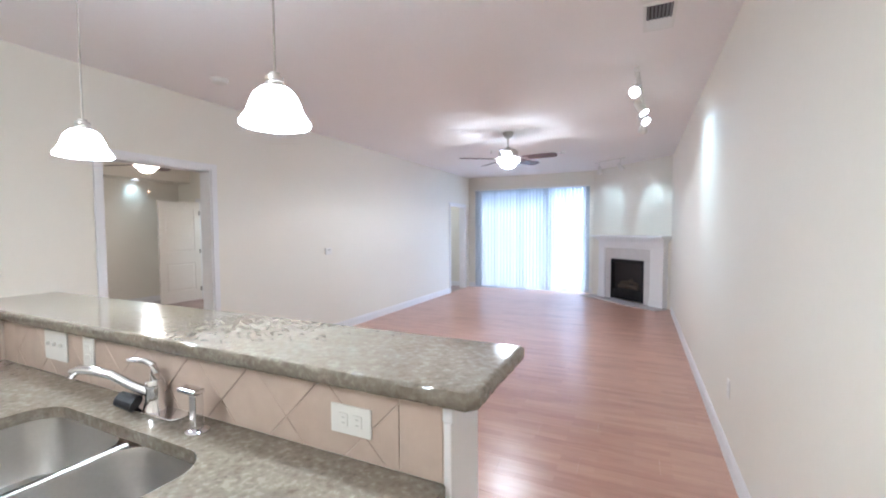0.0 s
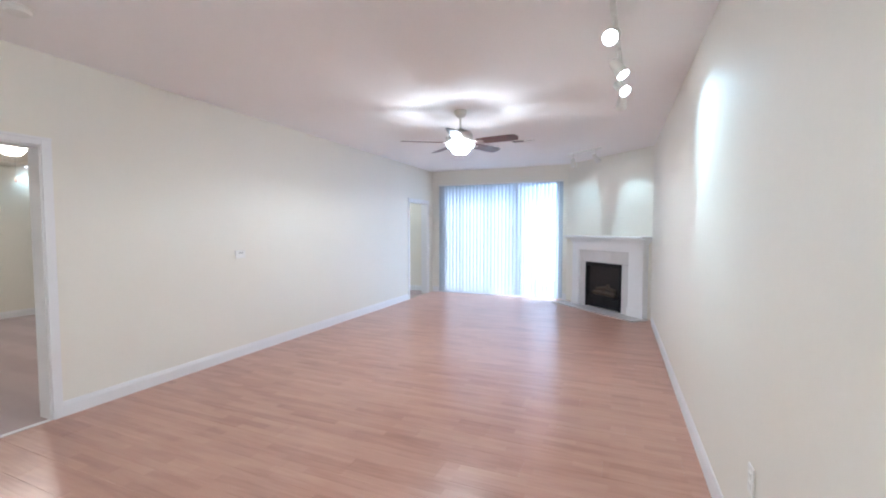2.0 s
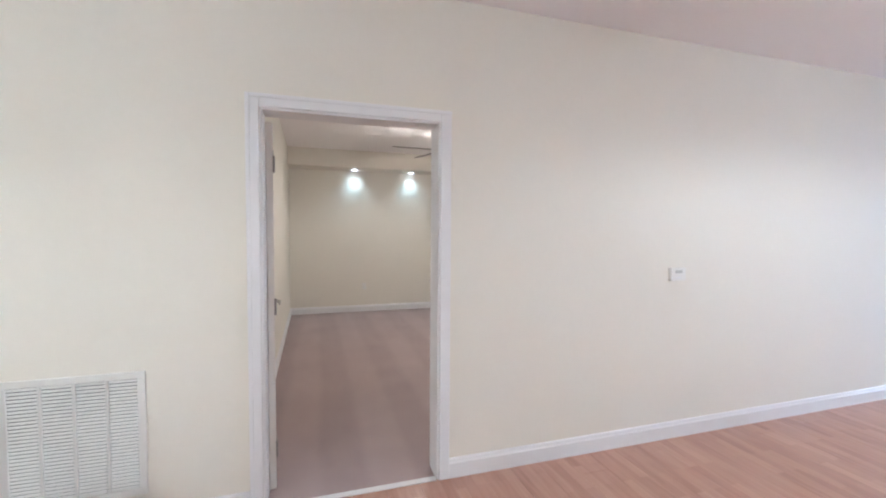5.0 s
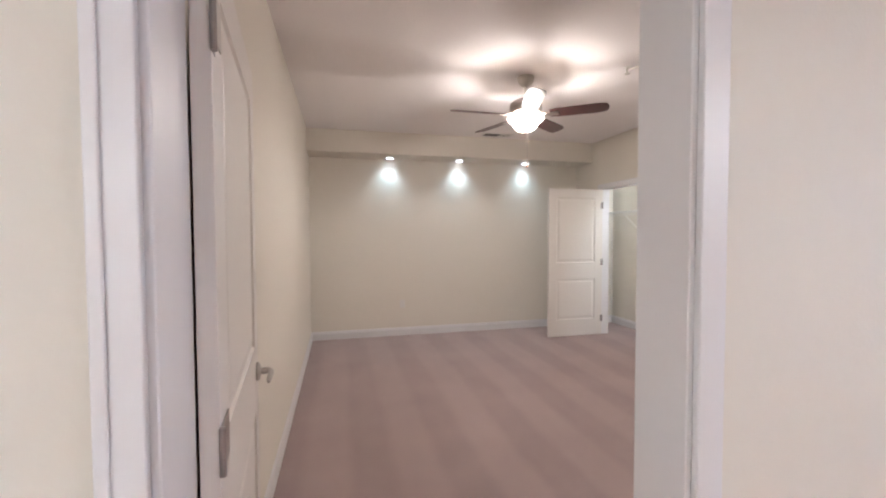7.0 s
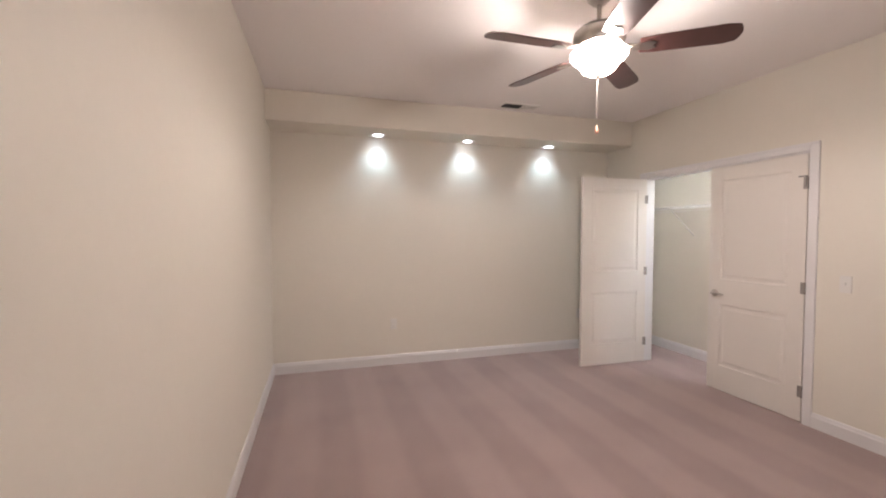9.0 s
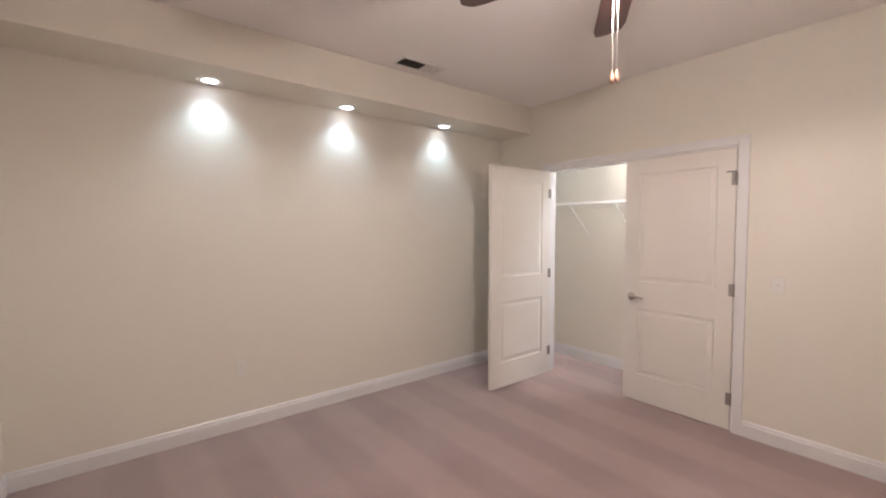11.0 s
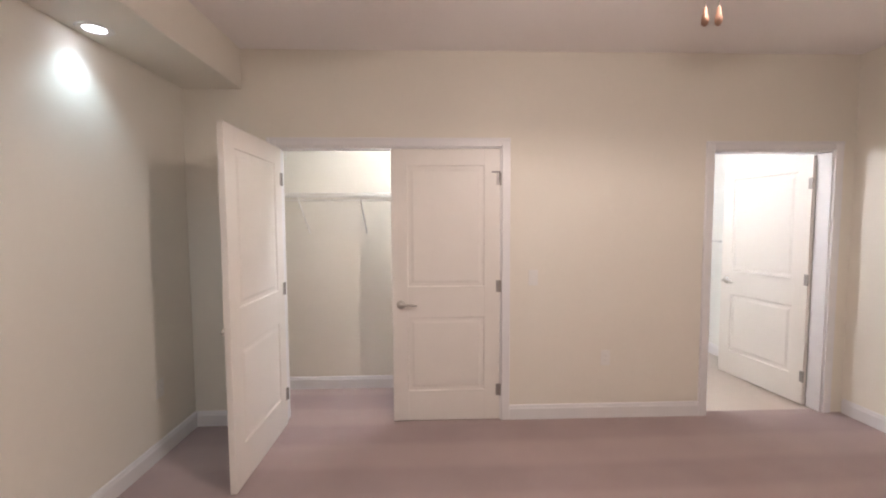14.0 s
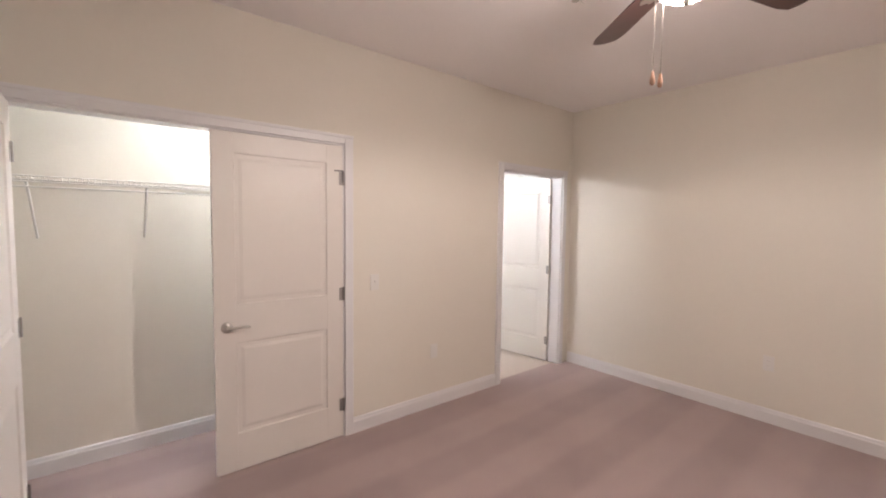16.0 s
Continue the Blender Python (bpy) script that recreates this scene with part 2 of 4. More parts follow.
def tile_material():
    m = bpy.data.materials.new("tan ceramic tile")
    m.use_nodes = True
    nt = m.node_tree
    b = nt.nodes["Principled BSDF"]
    info, geo, n = nt.nodes.new("ShaderNodeObjectInfo"), nt.nodes.new("ShaderNodeNewGeometry"), nt.nodes.new("ShaderNodeTexNoise")
    n.inputs["Scale"].default_value, n.inputs["Detail"].default_value = 16, 4
    nt.links.new(geo.outputs["Position"], n.inputs["Vector"])
    a = nt.nodes.new("ShaderNodeMath")
    a.operation = "MULTIPLY_ADD"
    nt.links.new(info.outputs["Random"], a.inputs[0])
    a.inputs[1].default_value = 0.2
    nt.links.new(n.outputs["Fac"], a.inputs[2])
    r = ramp(nt, a.outputs[0], [(0.3, (0.50, 0.385, 0.315)), (0.95, (0.60, 0.48, 0.40))])
    nt.links.new(r.outputs[0], b.inputs["Base Color"])
    b.inputs["Roughness"].default_value = 0.35
    return m


LAMINATE, CARPET, GRANITE, WALNUT, TILE = laminate(), carpet_material(), granite(), walnut(), tile_material()


# ---- building helpers ----
def box(bm, x0, x1, y0, y1, z0, z1, bevel=0.0):
    vs = bmesh.ops.create_cube(bm, size=1.0)["verts"]
    for v in vs:
        v.co = ((x0 + x1) / 2 + v.co.x * (x1 - x0), (y0 + y1) / 2 + v.co.y * (y1 - y0), (z0 + z1) / 2 + v.co.z * (z1 - z0))
    if bevel:
        edges = list({e for v in vs for e in v.link_edges})
        bmesh.ops.bevel(bm, geom=edges, offset=bevel, segments=2, affect="EDGES", profile=0.5)
    return bm


def boxes(*specs, bevel=0.0):
    bm = bmesh.new()
    for s in specs:
        box(bm, *s, bevel=bevel)
    return bm


def lathe(profile, n=32, cx=0.0, cy=0.0, cz=0.0, axis="z"):
    """A turned body from (radius, height) pairs."""
    bm = bmesh.new()
    rings = []
    for r, h in profile:
        if r < 1e-6:
            rings.append([bm.verts.new((0, 0, h))])
        else:
            rings.append([bm.verts.new((r * math.cos(2 * math.pi * i / n), r * math.sin(2 * math.pi * i / n), h)) for i in range(n)])
    for a, b in zip(rings, rings[1:]):
        for i in range(n):
            j = (i + 1) % n
            q = [a[i % len(a)], a[j % len(a)], b[j % len(b)], b[i % len(b)]]
            q = [v for k, v in enumerate(q) if v not in q[:k]]
            if len(q) > 2:
                bm.faces.new(q)
    bmesh.ops.recalc_face_normals(bm, faces=bm.faces[:])
    m = {"z": Matrix(), "x": pose(0, 0, 0, 0, 90, 0), "y": pose(0, 0, 0, -90, 0, 0)}[axis]
    bmesh.ops.transform(bm, matrix=Matrix.Translation((cx, cy, cz)) @ m, verts=bm.verts[:])
    return bm


def tube(points, radius, n=10, bm=None):
    bm = bm or bmesh.new()
    pts = [Vector(p) for p in points]
    rings = []
    for i, p in enumerate(pts):
        d = (pts[min(i + 1, len(pts) - 1)] - pts[max(i - 1, 0)]).normalized()
        side = d.cross(Vector((0, 0, 1)))
        if side.length < 0.01:
            side = d.cross(Vector((1, 0, 0)))
        side.normalize()
        up = side.cross(d)
        r = radius[i] if isinstance(radius, (list, tuple)) else radius
        rings.append([bm.verts.new(p + r * (math.cos(2 * math.pi * k / n) * side + math.sin(2 * math.pi * k / n) * up)) for k in range(n)])
    for a, b in zip(rings, rings[1:]):
        for i in range(n):
            bm.faces.new((a[i], a[(i + 1) % n], b[(i + 1) % n], b[i]))
    bm.faces.new(rings[0][::-1])
    bm.faces.new(rings[-1])
    bmesh.ops.recalc_face_normals(bm, faces=bm.faces[:])
    return bm


def prism(outline, z0, z1, bevel=0.0):
    """An upright prism over a plan outline."""
    bm = bmesh.new()
    low = [bm.verts.new((x, y, z0)) for x, y in outline]
    top = [bm.verts.new((x, y, z1)) for x, y in outline]
    bm.faces.new(low[::-1])
    bm.faces.new(top)
    for i in range(len(low)):
        j = (i + 1) % len(low)
        bm.faces.new((low[i], low[j], top[j], top[i]))
    bmesh.ops.recalc_face_normals(bm, faces=bm.faces[:])
    if bevel:
        bmesh.ops.bevel(bm, geom=bm.edges[:], offset=bevel, segments=2, affect="EDGES", profile=0.5)
    return bm


def mesh_of(name, bm, mat, smooth=False):
    me = bpy.data.meshes.new(name)
    bm.to_mesh(me)
    bm.free()
    me.materials.append(mat)
    if smooth:
        for p in me.polygons:
            p.use_smooth = True
        me.set_sharp_from_angle(angle=radians(40))
    return me


def part(name, bm, mat, parent=None, label="", smooth=False):
    ob = new(name, mesh_of(name, bm, mat, smooth))
    ob.parent = parent
    if label:
        ob["label"] = label
    return ob


def structure(name, bm, mat, label, category="wall"):
    return tagged(part(name, bm, mat), label, category, kind="structure")


def thing(name, m, label, category, group="", kind=""):
    ob = new(name)
    ob.empty_display_size = 0.05
    ob.matrix_world = m
    return tagged(ob, label, category, group, kind)


# ---- plan ----
XW, XE, YS, YN, H = -3.90, 0.53, -2.2, 9.68, 2.74      # living room
BX0, BX1, BY0, BY1 = -9.02, -4.05, 1.61, 5.575         # bedroom
DOOR_Y0, DOOR_Y1 = 1.722, 2.668                         # bedroom doorway
HALL_Y0, HALL_Y1 = 8.52, 9.42                          # far doorway
CL_X0, CL_X1 = -8.38, -6.735                            # closet doorway
BA_X0, BA_X1 = -5.15, -4.21                            # bathroom doorway
WIN_X0, WIN_X1, WIN_H = -3.66, -1.05, 2.42             # sliding door


def wall_run(axis, a0, a1, b0, b1, openings, top=H + 0.02):
    """A wall along x or y from a0 to a1, b0 to b1 thick, with openings (start, end, height)."""
    spans, at = [], a0
    for o0, o1, h in openings:
        spans += [(at, o0, 0.0, top), (o0, o1, h, top)]
        at = o1
    spans.append((at, a1, 0.0, top))
    bm = bmesh.new()
    for s0, s1, z0, z1 in spans:
        box(bm, *((s0, s1, b0, b1) if axis == "x" else (b0, b1, s0, s1)), z0 - (0.02 if z0 == 0 else 0), z1)
    return bm


structure("wall_west", wall_run("y", YS - 0.15, YN, XW - 0.15, XW, [(DOOR_Y0, DOOR_Y1, 2.06), (HALL_Y0, HALL_Y1, 2.01)]), PAINT, "cream painted drywall wall with two doorways")
structure("wall_north", wall_run("x", XW - 0.15, XE + 0.15, YN, YN + 0.15, [(WIN_X0, WIN_X1, WIN_H)]), PAINT, "cream wall around the sliding glass door")
structure("wall_east", wall_run("y", YS - 0.15, YN, XE, XE + 0.15, []), PAINT, "long plain cream painted wall")
structure("wall_south", wall_run("x", XW, XE, YS - 0.15, YS, []), PAINT, "plain cream kitchen wall")
DIAG = 8.76
structure("wall_fireplace", prism([(XE - 0.001, DIAG - XE), (XE - 0.001, YN - 0.001), (DIAG - YN, YN - 0.001)], 0, H), PAINT, "diagonal cream corner wall above the fireplace")
structure("wall_bedroom_south", wall_run("x", BX0 - 0.15, BX1, BY0 - 0.15, BY0, []), PAINT, "plain cream bedroom wall")
structure("wall_bedroom_west", wall_run("y", BY0, 6.34, BX0 - 0.15, BX0, []), PAINT, "cream bedroom wall washed by downlights")
structure("wall_bedroom_north", wall_run("x", BX0, BX1, BY1, BY1 + 0.12, [(CL_X0, CL_X1, 2.062), (BA_X0, BA_X1, 2.04)]), PAINT, "cream bedroom wall with closet and bathroom doorways")
structure("wall_closet_north", wall_run("x", BX0, -6.25, 6.24, 6.34, []), PAINT, "cream closet back wall")
structure("wall_closet_east", wall_run("y", BY1 + 0.12, 6.24, -6.35, -6.25, []), PAINT, "cream closet side wall")
structure("wall_bath_west", wall_run("y", BY1 + 0.12, 8.0, -6.0, -5.9, []), BATHWALL, "white bathroom wall")
structure("wall_bath_north", wall_run("x", -6.0, BX1, 7.9, 8.0, []), BATHWALL, "white bathroom wall")
structure("wall_bath_east", boxes((BX1 - 0.006, BX1 - 0.0005, BY1 + 0.121, 7.899, 0, H)), BATHWALL, "white bathroom wall with towel bar")
structure("wall_hall_west", wall_run("y", 8.0, YN, -6.0, -5.9, []), PAINT, "beige wall of the far room")
structure("wall_hall_north", wall_run("x", -6.0, XW - 0.15, YN, YN + 0.1, []), PAINT, "beige wall of the far room")

structure("ceiling_living", boxes((XW, XE, YS, YN, H, H + 0.1)), CEIL, "pale flat painted ceiling", "ceiling")
structure("ceiling_bedroom", boxes((BX0, BX1, BY0, BY1, H, H + 0.1)), CEIL, "pale flat painted bedroom ceiling", "ceiling")
structure("ceiling_closet", boxes((BX0, -6.35, BY1 + 0.12, 6.24, H, H + 0.1)), CEIL, "closet ceiling", "ceiling")
structure("ceiling_bath", boxes((-5.9, BX1, BY1 + 0.12, 7.9, H, H + 0.1)), CEIL, "bathroom ceiling", "ceiling")
structure("ceiling_hall", boxes((-5.9, XW - 0.15, 8.0, YN, H, H + 0.1)), CEIL, "far room ceiling", "ceiling")
SOFFIT_X, SOFFIT_Z = -8.60, 2.46
structure("soffit", boxes((BX0 + 0.001, SOFFIT_X, BY0, BY1, SOFFIT_Z, H), bevel=0.006), PAINT, "boxed cream soffit with three downlights", "soffit")

structure("subfloor", boxes((XW - 0.15, XE + 0.15, YS - 0.15, YN + 0.15, -0.12, -0.012)), GROUT, "base under the laminate planks", "floor")
structure("carpet_bedroom", boxes((BX0, XW - 0.145, BY0, BY1 + 0.06, -0.1, 0.004)), CARPET, "rose-beige bedroom carpet with vacuum stripes", "carpet")
structure("carpet_doorway", boxes((XW - 0.145, XW - 0.02, DOOR_Y0, DOOR_Y1, -0.01, 0.004)), CARPET, "rose-beige carpet in the doorway", "carpet")
structure("carpet_closet", boxes((BX0, -6.35, BY1 + 0.06, 6.24, -0.1, 0.004)), CARPET, "rose-beige closet carpet", "carpet")
structure("floor_bath", boxes((-5.9, BX1, BY1 + 0.06, 7.9, -0.1, 0.0)), VINYL, "cream bathroom floor", "floor")
structure("floor_hall", boxes((-5.9, XW - 0.15, 8.0, YN, -0.1, 0.002)), CARPET, "carpet of the far room", "floor")
structure("ground", boxes((-40, 40, YN + 0.15, 90, -0.2, -0.04)), CONCRETE, "pale patio slab and ground outside", "ground")
structure("backdrop", boxes((-9, 6, 13.0, 13.05, -0.05, 6.5)), DAY, "bright hazy daylight outside", "backdrop")


# ---- trim ----
def baseboard(axis, a0, a1, face, side, h=0.117):
    """A moulded skirting along x or y; side: +1 or -1, the way it stands out from the wall."""
    pr = [(0, 0), (0.015, 0), (0.015, h - 0.03), (0.011, h - 0.02), (0.009, h - 0.008), (0.004, h), (0, h)]
    bm = bmesh.new()
    ends = []
    for a in (a0, a1):
        ends.append([bm.verts.new(((a, face + side * d, z) if axis == "x" else (face + side * d, a, z))) for d, z in pr])
    n = len(pr)
    for i in range(n):
        j = (i + 1) % n
        bm.faces.new((ends[0][i], ends[0][j], ends[1][j], ends[1][i]))
    bm.faces.new(ends[0])
    bm.faces.new(ends[1][::-1])
    bmesh.ops.recalc_face_normals(bm, faces=bm.faces[:])
    return structure("baseboard", bm, TRIM, "white moulded baseboard", "baseboard")


C = 0.058
baseboard("y", YS, DOOR_Y0 - C, XW, 1)
baseboard("y", DOOR_Y1 + C, HALL_Y0 - C, XW, 1)
baseboard("y", YS, DIAG - XE - 0.30, XE, -1)
baseboard("x", XW + 0.015, WIN_X0 - 0.02, YN, -1)
baseboard("x", WIN_X1 + 0.04, DIAG - YN, YN, -1)
baseboard("x", BX0 + 0.015, BX1 - 0.2, BY0, 1)
baseboard("y", BY0, BY1, BX0, 1)
baseboard("x", BX0 + 0.015, CL_X0 - C, BY1, -1)
baseboard("x", CL_X1 + C, BA_X0 - C + 0.01, BY1, -1)
baseboard("y", DOOR_Y1 + C, BY1 - 0.015, BX1, -1)
baseboard("x", BX0, -6.35, 6.24, -1)
baseboard("y", BY1 + 0.12, 6.225, BX0, 1)
baseboard("y", BY1 + 0.12, 7.9, -5.9, 1)
baseboard("y", BY1 + 0.12, 7.885, BX1 - 0.006, -1)
baseboard("x", -5.885, BX1, 7.9, -1)
baseboard("x", -5.9, XW - 0.15, YN, -1)
baseboard("y", 8.0, YN - 0.015, -5.9, 1)


def casing(name, axis, o0, o1, h, face, side, depth, label, right_w=C):
    """Door trim: jamb lining through the wall and stepped casing on one face."""
    t = thing(name, Matrix(), label, "door frame", kind="structure")
    def put(nm, a0, a1, b0, b1, z0, z1):
        lo, hi = min(b0, b1), max(b0, b1)
        part(nm, boxes(((a0, a1, lo, hi, z0, z1) if axis == "x" else (lo, hi, a0, a1, z0, z1)), bevel=0.003), TRIM, t)
    f, back = face + side * 0.016, face - side * depth
    put("casing", o0 - C, o0 + 0.004, face, f, 0, h + C)
    put("casing", o1 - 0.004, o1 + right_w, face, f, 0, h + C)
    put("casing", o0 + 0.0045, o1 - 0.0045, face, f, h - 0.004, h + C)
    put("bead", o0 - C, o0 - C + 0.02, f, f + side * 0.006, 0, h + C)
    put("bead", o0 - C + 0.021, o1 + right_w, f, f + side * 0.006, h + C - 0.02, h + C)
    put("jamb", o0, o0 + 0.016, back, face - side * 0.001, 0, h)
    put("jamb", o1 - 0.016, o1, back, face - side * 0.001, 0, h)
    put("jamb", o0 + 0.017, o1 - 0.017, back, face - side * 0.001, h - 0.016, h)
    return t


casing("door_frame_1", "y", DOOR_Y0, DOOR_Y1, 2.06, XW, 1, 0.15, "white casing of the bedroom doorway")
casing("door_frame_2", "y", HALL_Y0, HALL_Y1, 2.01, XW, 1, 0.15, "white casing of the far doorway")
casing("door_frame_3", "x", CL_X0, CL_X1, 2.062, BY1, -1, 0.12, "white casing of the double closet doorway")
casing("door_frame_4", "x", BA_X0, BA_X1, 2.04, BY1, -1, 0.12, "white casing of the bathroom doorway")
tagged(part("threshold_strip", boxes((XW - 0.03, XW + 0.012, DOOR_Y0 + 0.017, DOOR_Y1 - 0.017, 0, 0.007), bevel=0.003), TRIM), "pale strip between carpet and laminate", "threshold", kind="structure")


# ---- doors ----
def lever(parent, x, y, z, side, toward):
    """A round rose with a curved lever; side: the face's way along y, toward: the way it points along x."""
    ob = part("handle", lathe([(0, 0), (0.032, 0), (0.033, 0.006), (0.026, 0.012), (0.012, 0.016), (0.011, 0.045), (0, 0.046)], 24, axis="y"), NICKEL, parent, "brushed nickel lever handle", True)
    ob.matrix_basis = pose(x, y, z, 0, 0, 0 if side > 0 else 180)
    k = toward * side
    part("lever", tube([(0, 0.042, 0), (k * 0.02, 0.05, 0.001), (k * 0.06, 0.052, 0.004), (k * 0.10, 0.048, 0.0), (k * 0.118, 0.046, -0.004)], [0.010, 0.010, 0.009, 0.008, 0.006], 12), NICKEL, ob, smooth=True)


def panel_door(name, m, w, h, label, handle_z, faces=(1, -1), latch_far=True, hinges=True, hinge_side=1):
    """A two-panel door; hinged on x = 0, leaf along +x, 35 mm thick about y = 0."""
    t = thing(name, m, label, "door", kind="structure" if name.startswith("door_") else "")
    th, s = 0.0175, 0.115
    z0, zt = 0.012, h
    rails = [(z0, 0.24), (0.80, 1.03), (zt - 0.12, zt)]
    bm = boxes((0, s, -th, th, z0, zt), (w - s, w, -th, th, z0, zt), bevel=0.0015)
    for a, b in rails:
        box(bm, s, w - s, -th + 0.0003, th - 0.0003, a, b)
    part("leaf", bm, DOOR, t)
    for a, b in ((0.24, 0.80), (1.03, zt - 0.12)):
        bm = bmesh.new()
        for side in (1, -1):
            outs = []
            for inset, dep in ((0, 0.0), (0.006, -0.007), (0.026, -0.007), (0.046, -0.002)):
                y = side * (th - 0.001 + dep)
                outs.append([bm.verts.new(p) for p in ((s + inset, y, a + inset), (w - s - inset, y, a + inset), (w - s - inset, y, b - inset), (s + inset, y, b - inset))])
            for p, q in zip(outs, outs[1:]):
                for i in range(4):
                    bm.faces.new((p[i], p[(i + 1) % 4], q[(i + 1) % 4], q[i]))
            bm.faces.new(outs[-1])
        bmesh.ops.recalc_face_normals(bm, faces=bm.faces[:])
        part("panel", bm, DOOR, t)
    if handle_z:
        for f in faces:
            lever(t, w - 0.065, f * th, handle_z, f, -1)
    if hinges:
        for z in (0.24, 1.03, h - 0.22):
            bm = lathe([(0, -0.045), (0.006, -0.045), (0.006, 0.045), (0, 0.045)], 10, -0.004, hinge_side * (th + 0.004), z)
            box(bm, -0.002, 0.028, hinge_side * th - 0.0015, hinge_side * th + 0.0015, z - 0.044, z + 0.044)
            part("hinge", bm, HINGE, t, "dull nickel hinge")
    return t


# bedroom door, swung back against the south wall
d = panel_door("door_1", pose(BX1 - 0.008, DOOR_Y0 + 0.035, 0, 0, 0, 186), 0.86, 2.02, "white two-panel bedroom door standing wide open", 0.93, hinge_side=-1)
for z in (0.26, 1.03, 1.83):
    part("hinge_plate", boxes((0.002, 0.09, -0.021, -0.018, z - 0.045, z + 0.045), bevel=0.001), NICKEL, d, "nickel hinge leaf")
# closet leaves: one open into the room, one closed
panel_door("door_2", pose(CL_X0 + 0.02, BY1 - 0.005, 0, 0, 0, -90.5), 0.82, 2.043, "white two-panel closet door standing open at a right angle", 0.90, faces=(-1,))
d = panel_door("door_3", pose(CL_X1 - 0.018, BY1 + 0.012, 0, 0, 0, 180), 0.80, 2.043, "white two-panel closet door, closed", 0.90, faces=(1,))
part("catch", boxes((0.006, 0.06, 0.0176, 0.025, 1.870, 1.879), (-0.002, 0.006, 0.0176, 0.03, 1.80, 1.879), bevel=0.001), SLATGREY, d, "small nickel flip latch")
# bathroom door, swung into the bathroom
panel_door("door_4", pose(BA_X1 - 0.03, BY1 + 0.125, 0, 0, 0, 97), 0.84, 2.02, "white two-panel bathroom door standing open inward", 0.93, faces=(1, -1))


# ---- wall fittings ----
def outlet(name, m, label, category, gangs=1, kind="duplex"):
    """A cover plate in the xz plane, facing -y."""
    t = thing(name, m, label, category)
    w = 0.07 + 0.046 * (gangs - 1)
    part("plate", boxes((-w / 2, w / 2, -0.006, 0, -0.058, 0.058), bevel=0.002), WHITE, t)
    for k in range(gangs):
        cx = (k - (gangs - 1) / 2) * 0.046
        if kind == "duplex":
            for dz in (-0.02, 0.02):
                part("socket", boxes((cx - 0.016, cx + 0.016, -0.0085, -0.005, dz - 0.0135, dz + 0.0135), bevel=0.002), WHITE, t)
                part("slot", boxes((cx - 0.008, cx - 0.0055, -0.0089, -0.008, dz - 0.003, dz + 0.006), (cx + 0.0055, cx + 0.008, -0.0089, -0.008, dz - 0.003, dz + 0.006)), SLOT, t)
        else:
            part("toggle", boxes((cx - 0.005, cx + 0.005, -0.018, -0.005, -0.002, 0.012), bevel=0.001), WHITE, t)
    return t


outlet("wall_outlet", pose(BX0, 2.84, 0.45, 0, 0, 90), "white duplex outlet on the downlit bedroom wall", "outlet")
outlet("wall_outlet", pose(BX0, 5.18, 0.45, 0, 0, 90), "white duplex outlet beside the closet corner", "outlet")
outlet("wall_outlet", pose(BX1, 3.76, 0.47, 0, 0, -90), "white duplex outlet on the shared bedroom wall", "outlet")
outlet("wall_outlet", pose(XE, 2.92, 0.45, 0, 0, -90), "white duplex outlet on the long living room wall", "outlet")
outlet("wall_outlet", pose(-5.94, BY1, 0.47), "white duplex outlet between closet and bathroom doors", "outlet")
outlet("light_switch", pose(-6.50, BY1, 1.09), "white light switch beside the closet door", "switch", 1, "toggle")

t = thing("thermostat", pose(XW, 4.38, 1.16, 0, 0, 90), "small white wall thermostat with a dark display", "thermostat")
part("body", boxes((-0.065, 0.065, -0.026, 0, -0.045, 0.045), bevel=0.006), WHITE, t)
part("display", boxes((-0.03, 0.03, -0.0285, -0.0255, 0.008, 0.028), bevel=0.001), SLOT, t)
part("button", boxes((-0.02, 0.02, -0.029, -0.0255, -0.028, -0.018), bevel=0.001), TRIM, t)

t = thing("return_air_grille", pose(XW, 0.945, 0.49, 0, 0, 90), "large white slatted return air grille low on the wall", "vent")
gw, gh = 0.255, 0.275
# a flat dark sheet puts the duct's shade behind the slats
part("shade_backing", boxes((-gw, gw, -0.003, 0, -gh, gh)), DUCT_SHADE, t)
part("frame", boxes((-gw - 0.02, gw + 0.02, -0.014, -0.001, gh - 0.012, gh + 0.02), (-gw - 0.02, gw + 0.02, -0.014, -0.001, -gh - 0.02, -gh + 0.012), (-gw - 0.02, -gw + 0.012, -0.0135, -0.001, -gh + 0.012, gh - 0.012), (gw - 0.012, gw + 0.02, -0.0135, -0.001, -gh + 0.012, gh - 0.012), bevel=0.002), WHITE, t)
for k in (-1, 0, 1):
    part("mullion", boxes((k * 0.125 - 0.006, k * 0.125 + 0.006, -0.0145, -0.002, -gh + 0.012, gh - 0.012)), WHITE, t)
slat = None
for k in range(32):
    z = -gh + 0.02 + k * (2 * gh - 0.04) / 31
    if slat is None:
        bm = bmesh.new()
        vs = [bm.verts.new(p) for p in ((-gw + 0.012, -0.012, -0.005), (gw - 0.012, -0.012, -0.005), (gw - 0.012, -0.004, 0.005), (-gw + 0.012, -0.004, 0.005), (-gw + 0.012, -0.011, -0.0065), (gw - 0.012, -0.011, -0.0065), (gw - 0.012, -0.003, 0.0035), (-gw + 0.012, -0.003, 0.0035))]
        for f in ((0, 1, 2, 3), (7, 6, 5, 4), (0, 4, 5, 1), (2, 6, 7, 3)):
            bm.faces.new([vs[i] for i in f])
        slat = mesh_of("slat", bm, WHITE)
    s = new("slat", slat)
    s.parent, s.location = t, (0, 0, z)


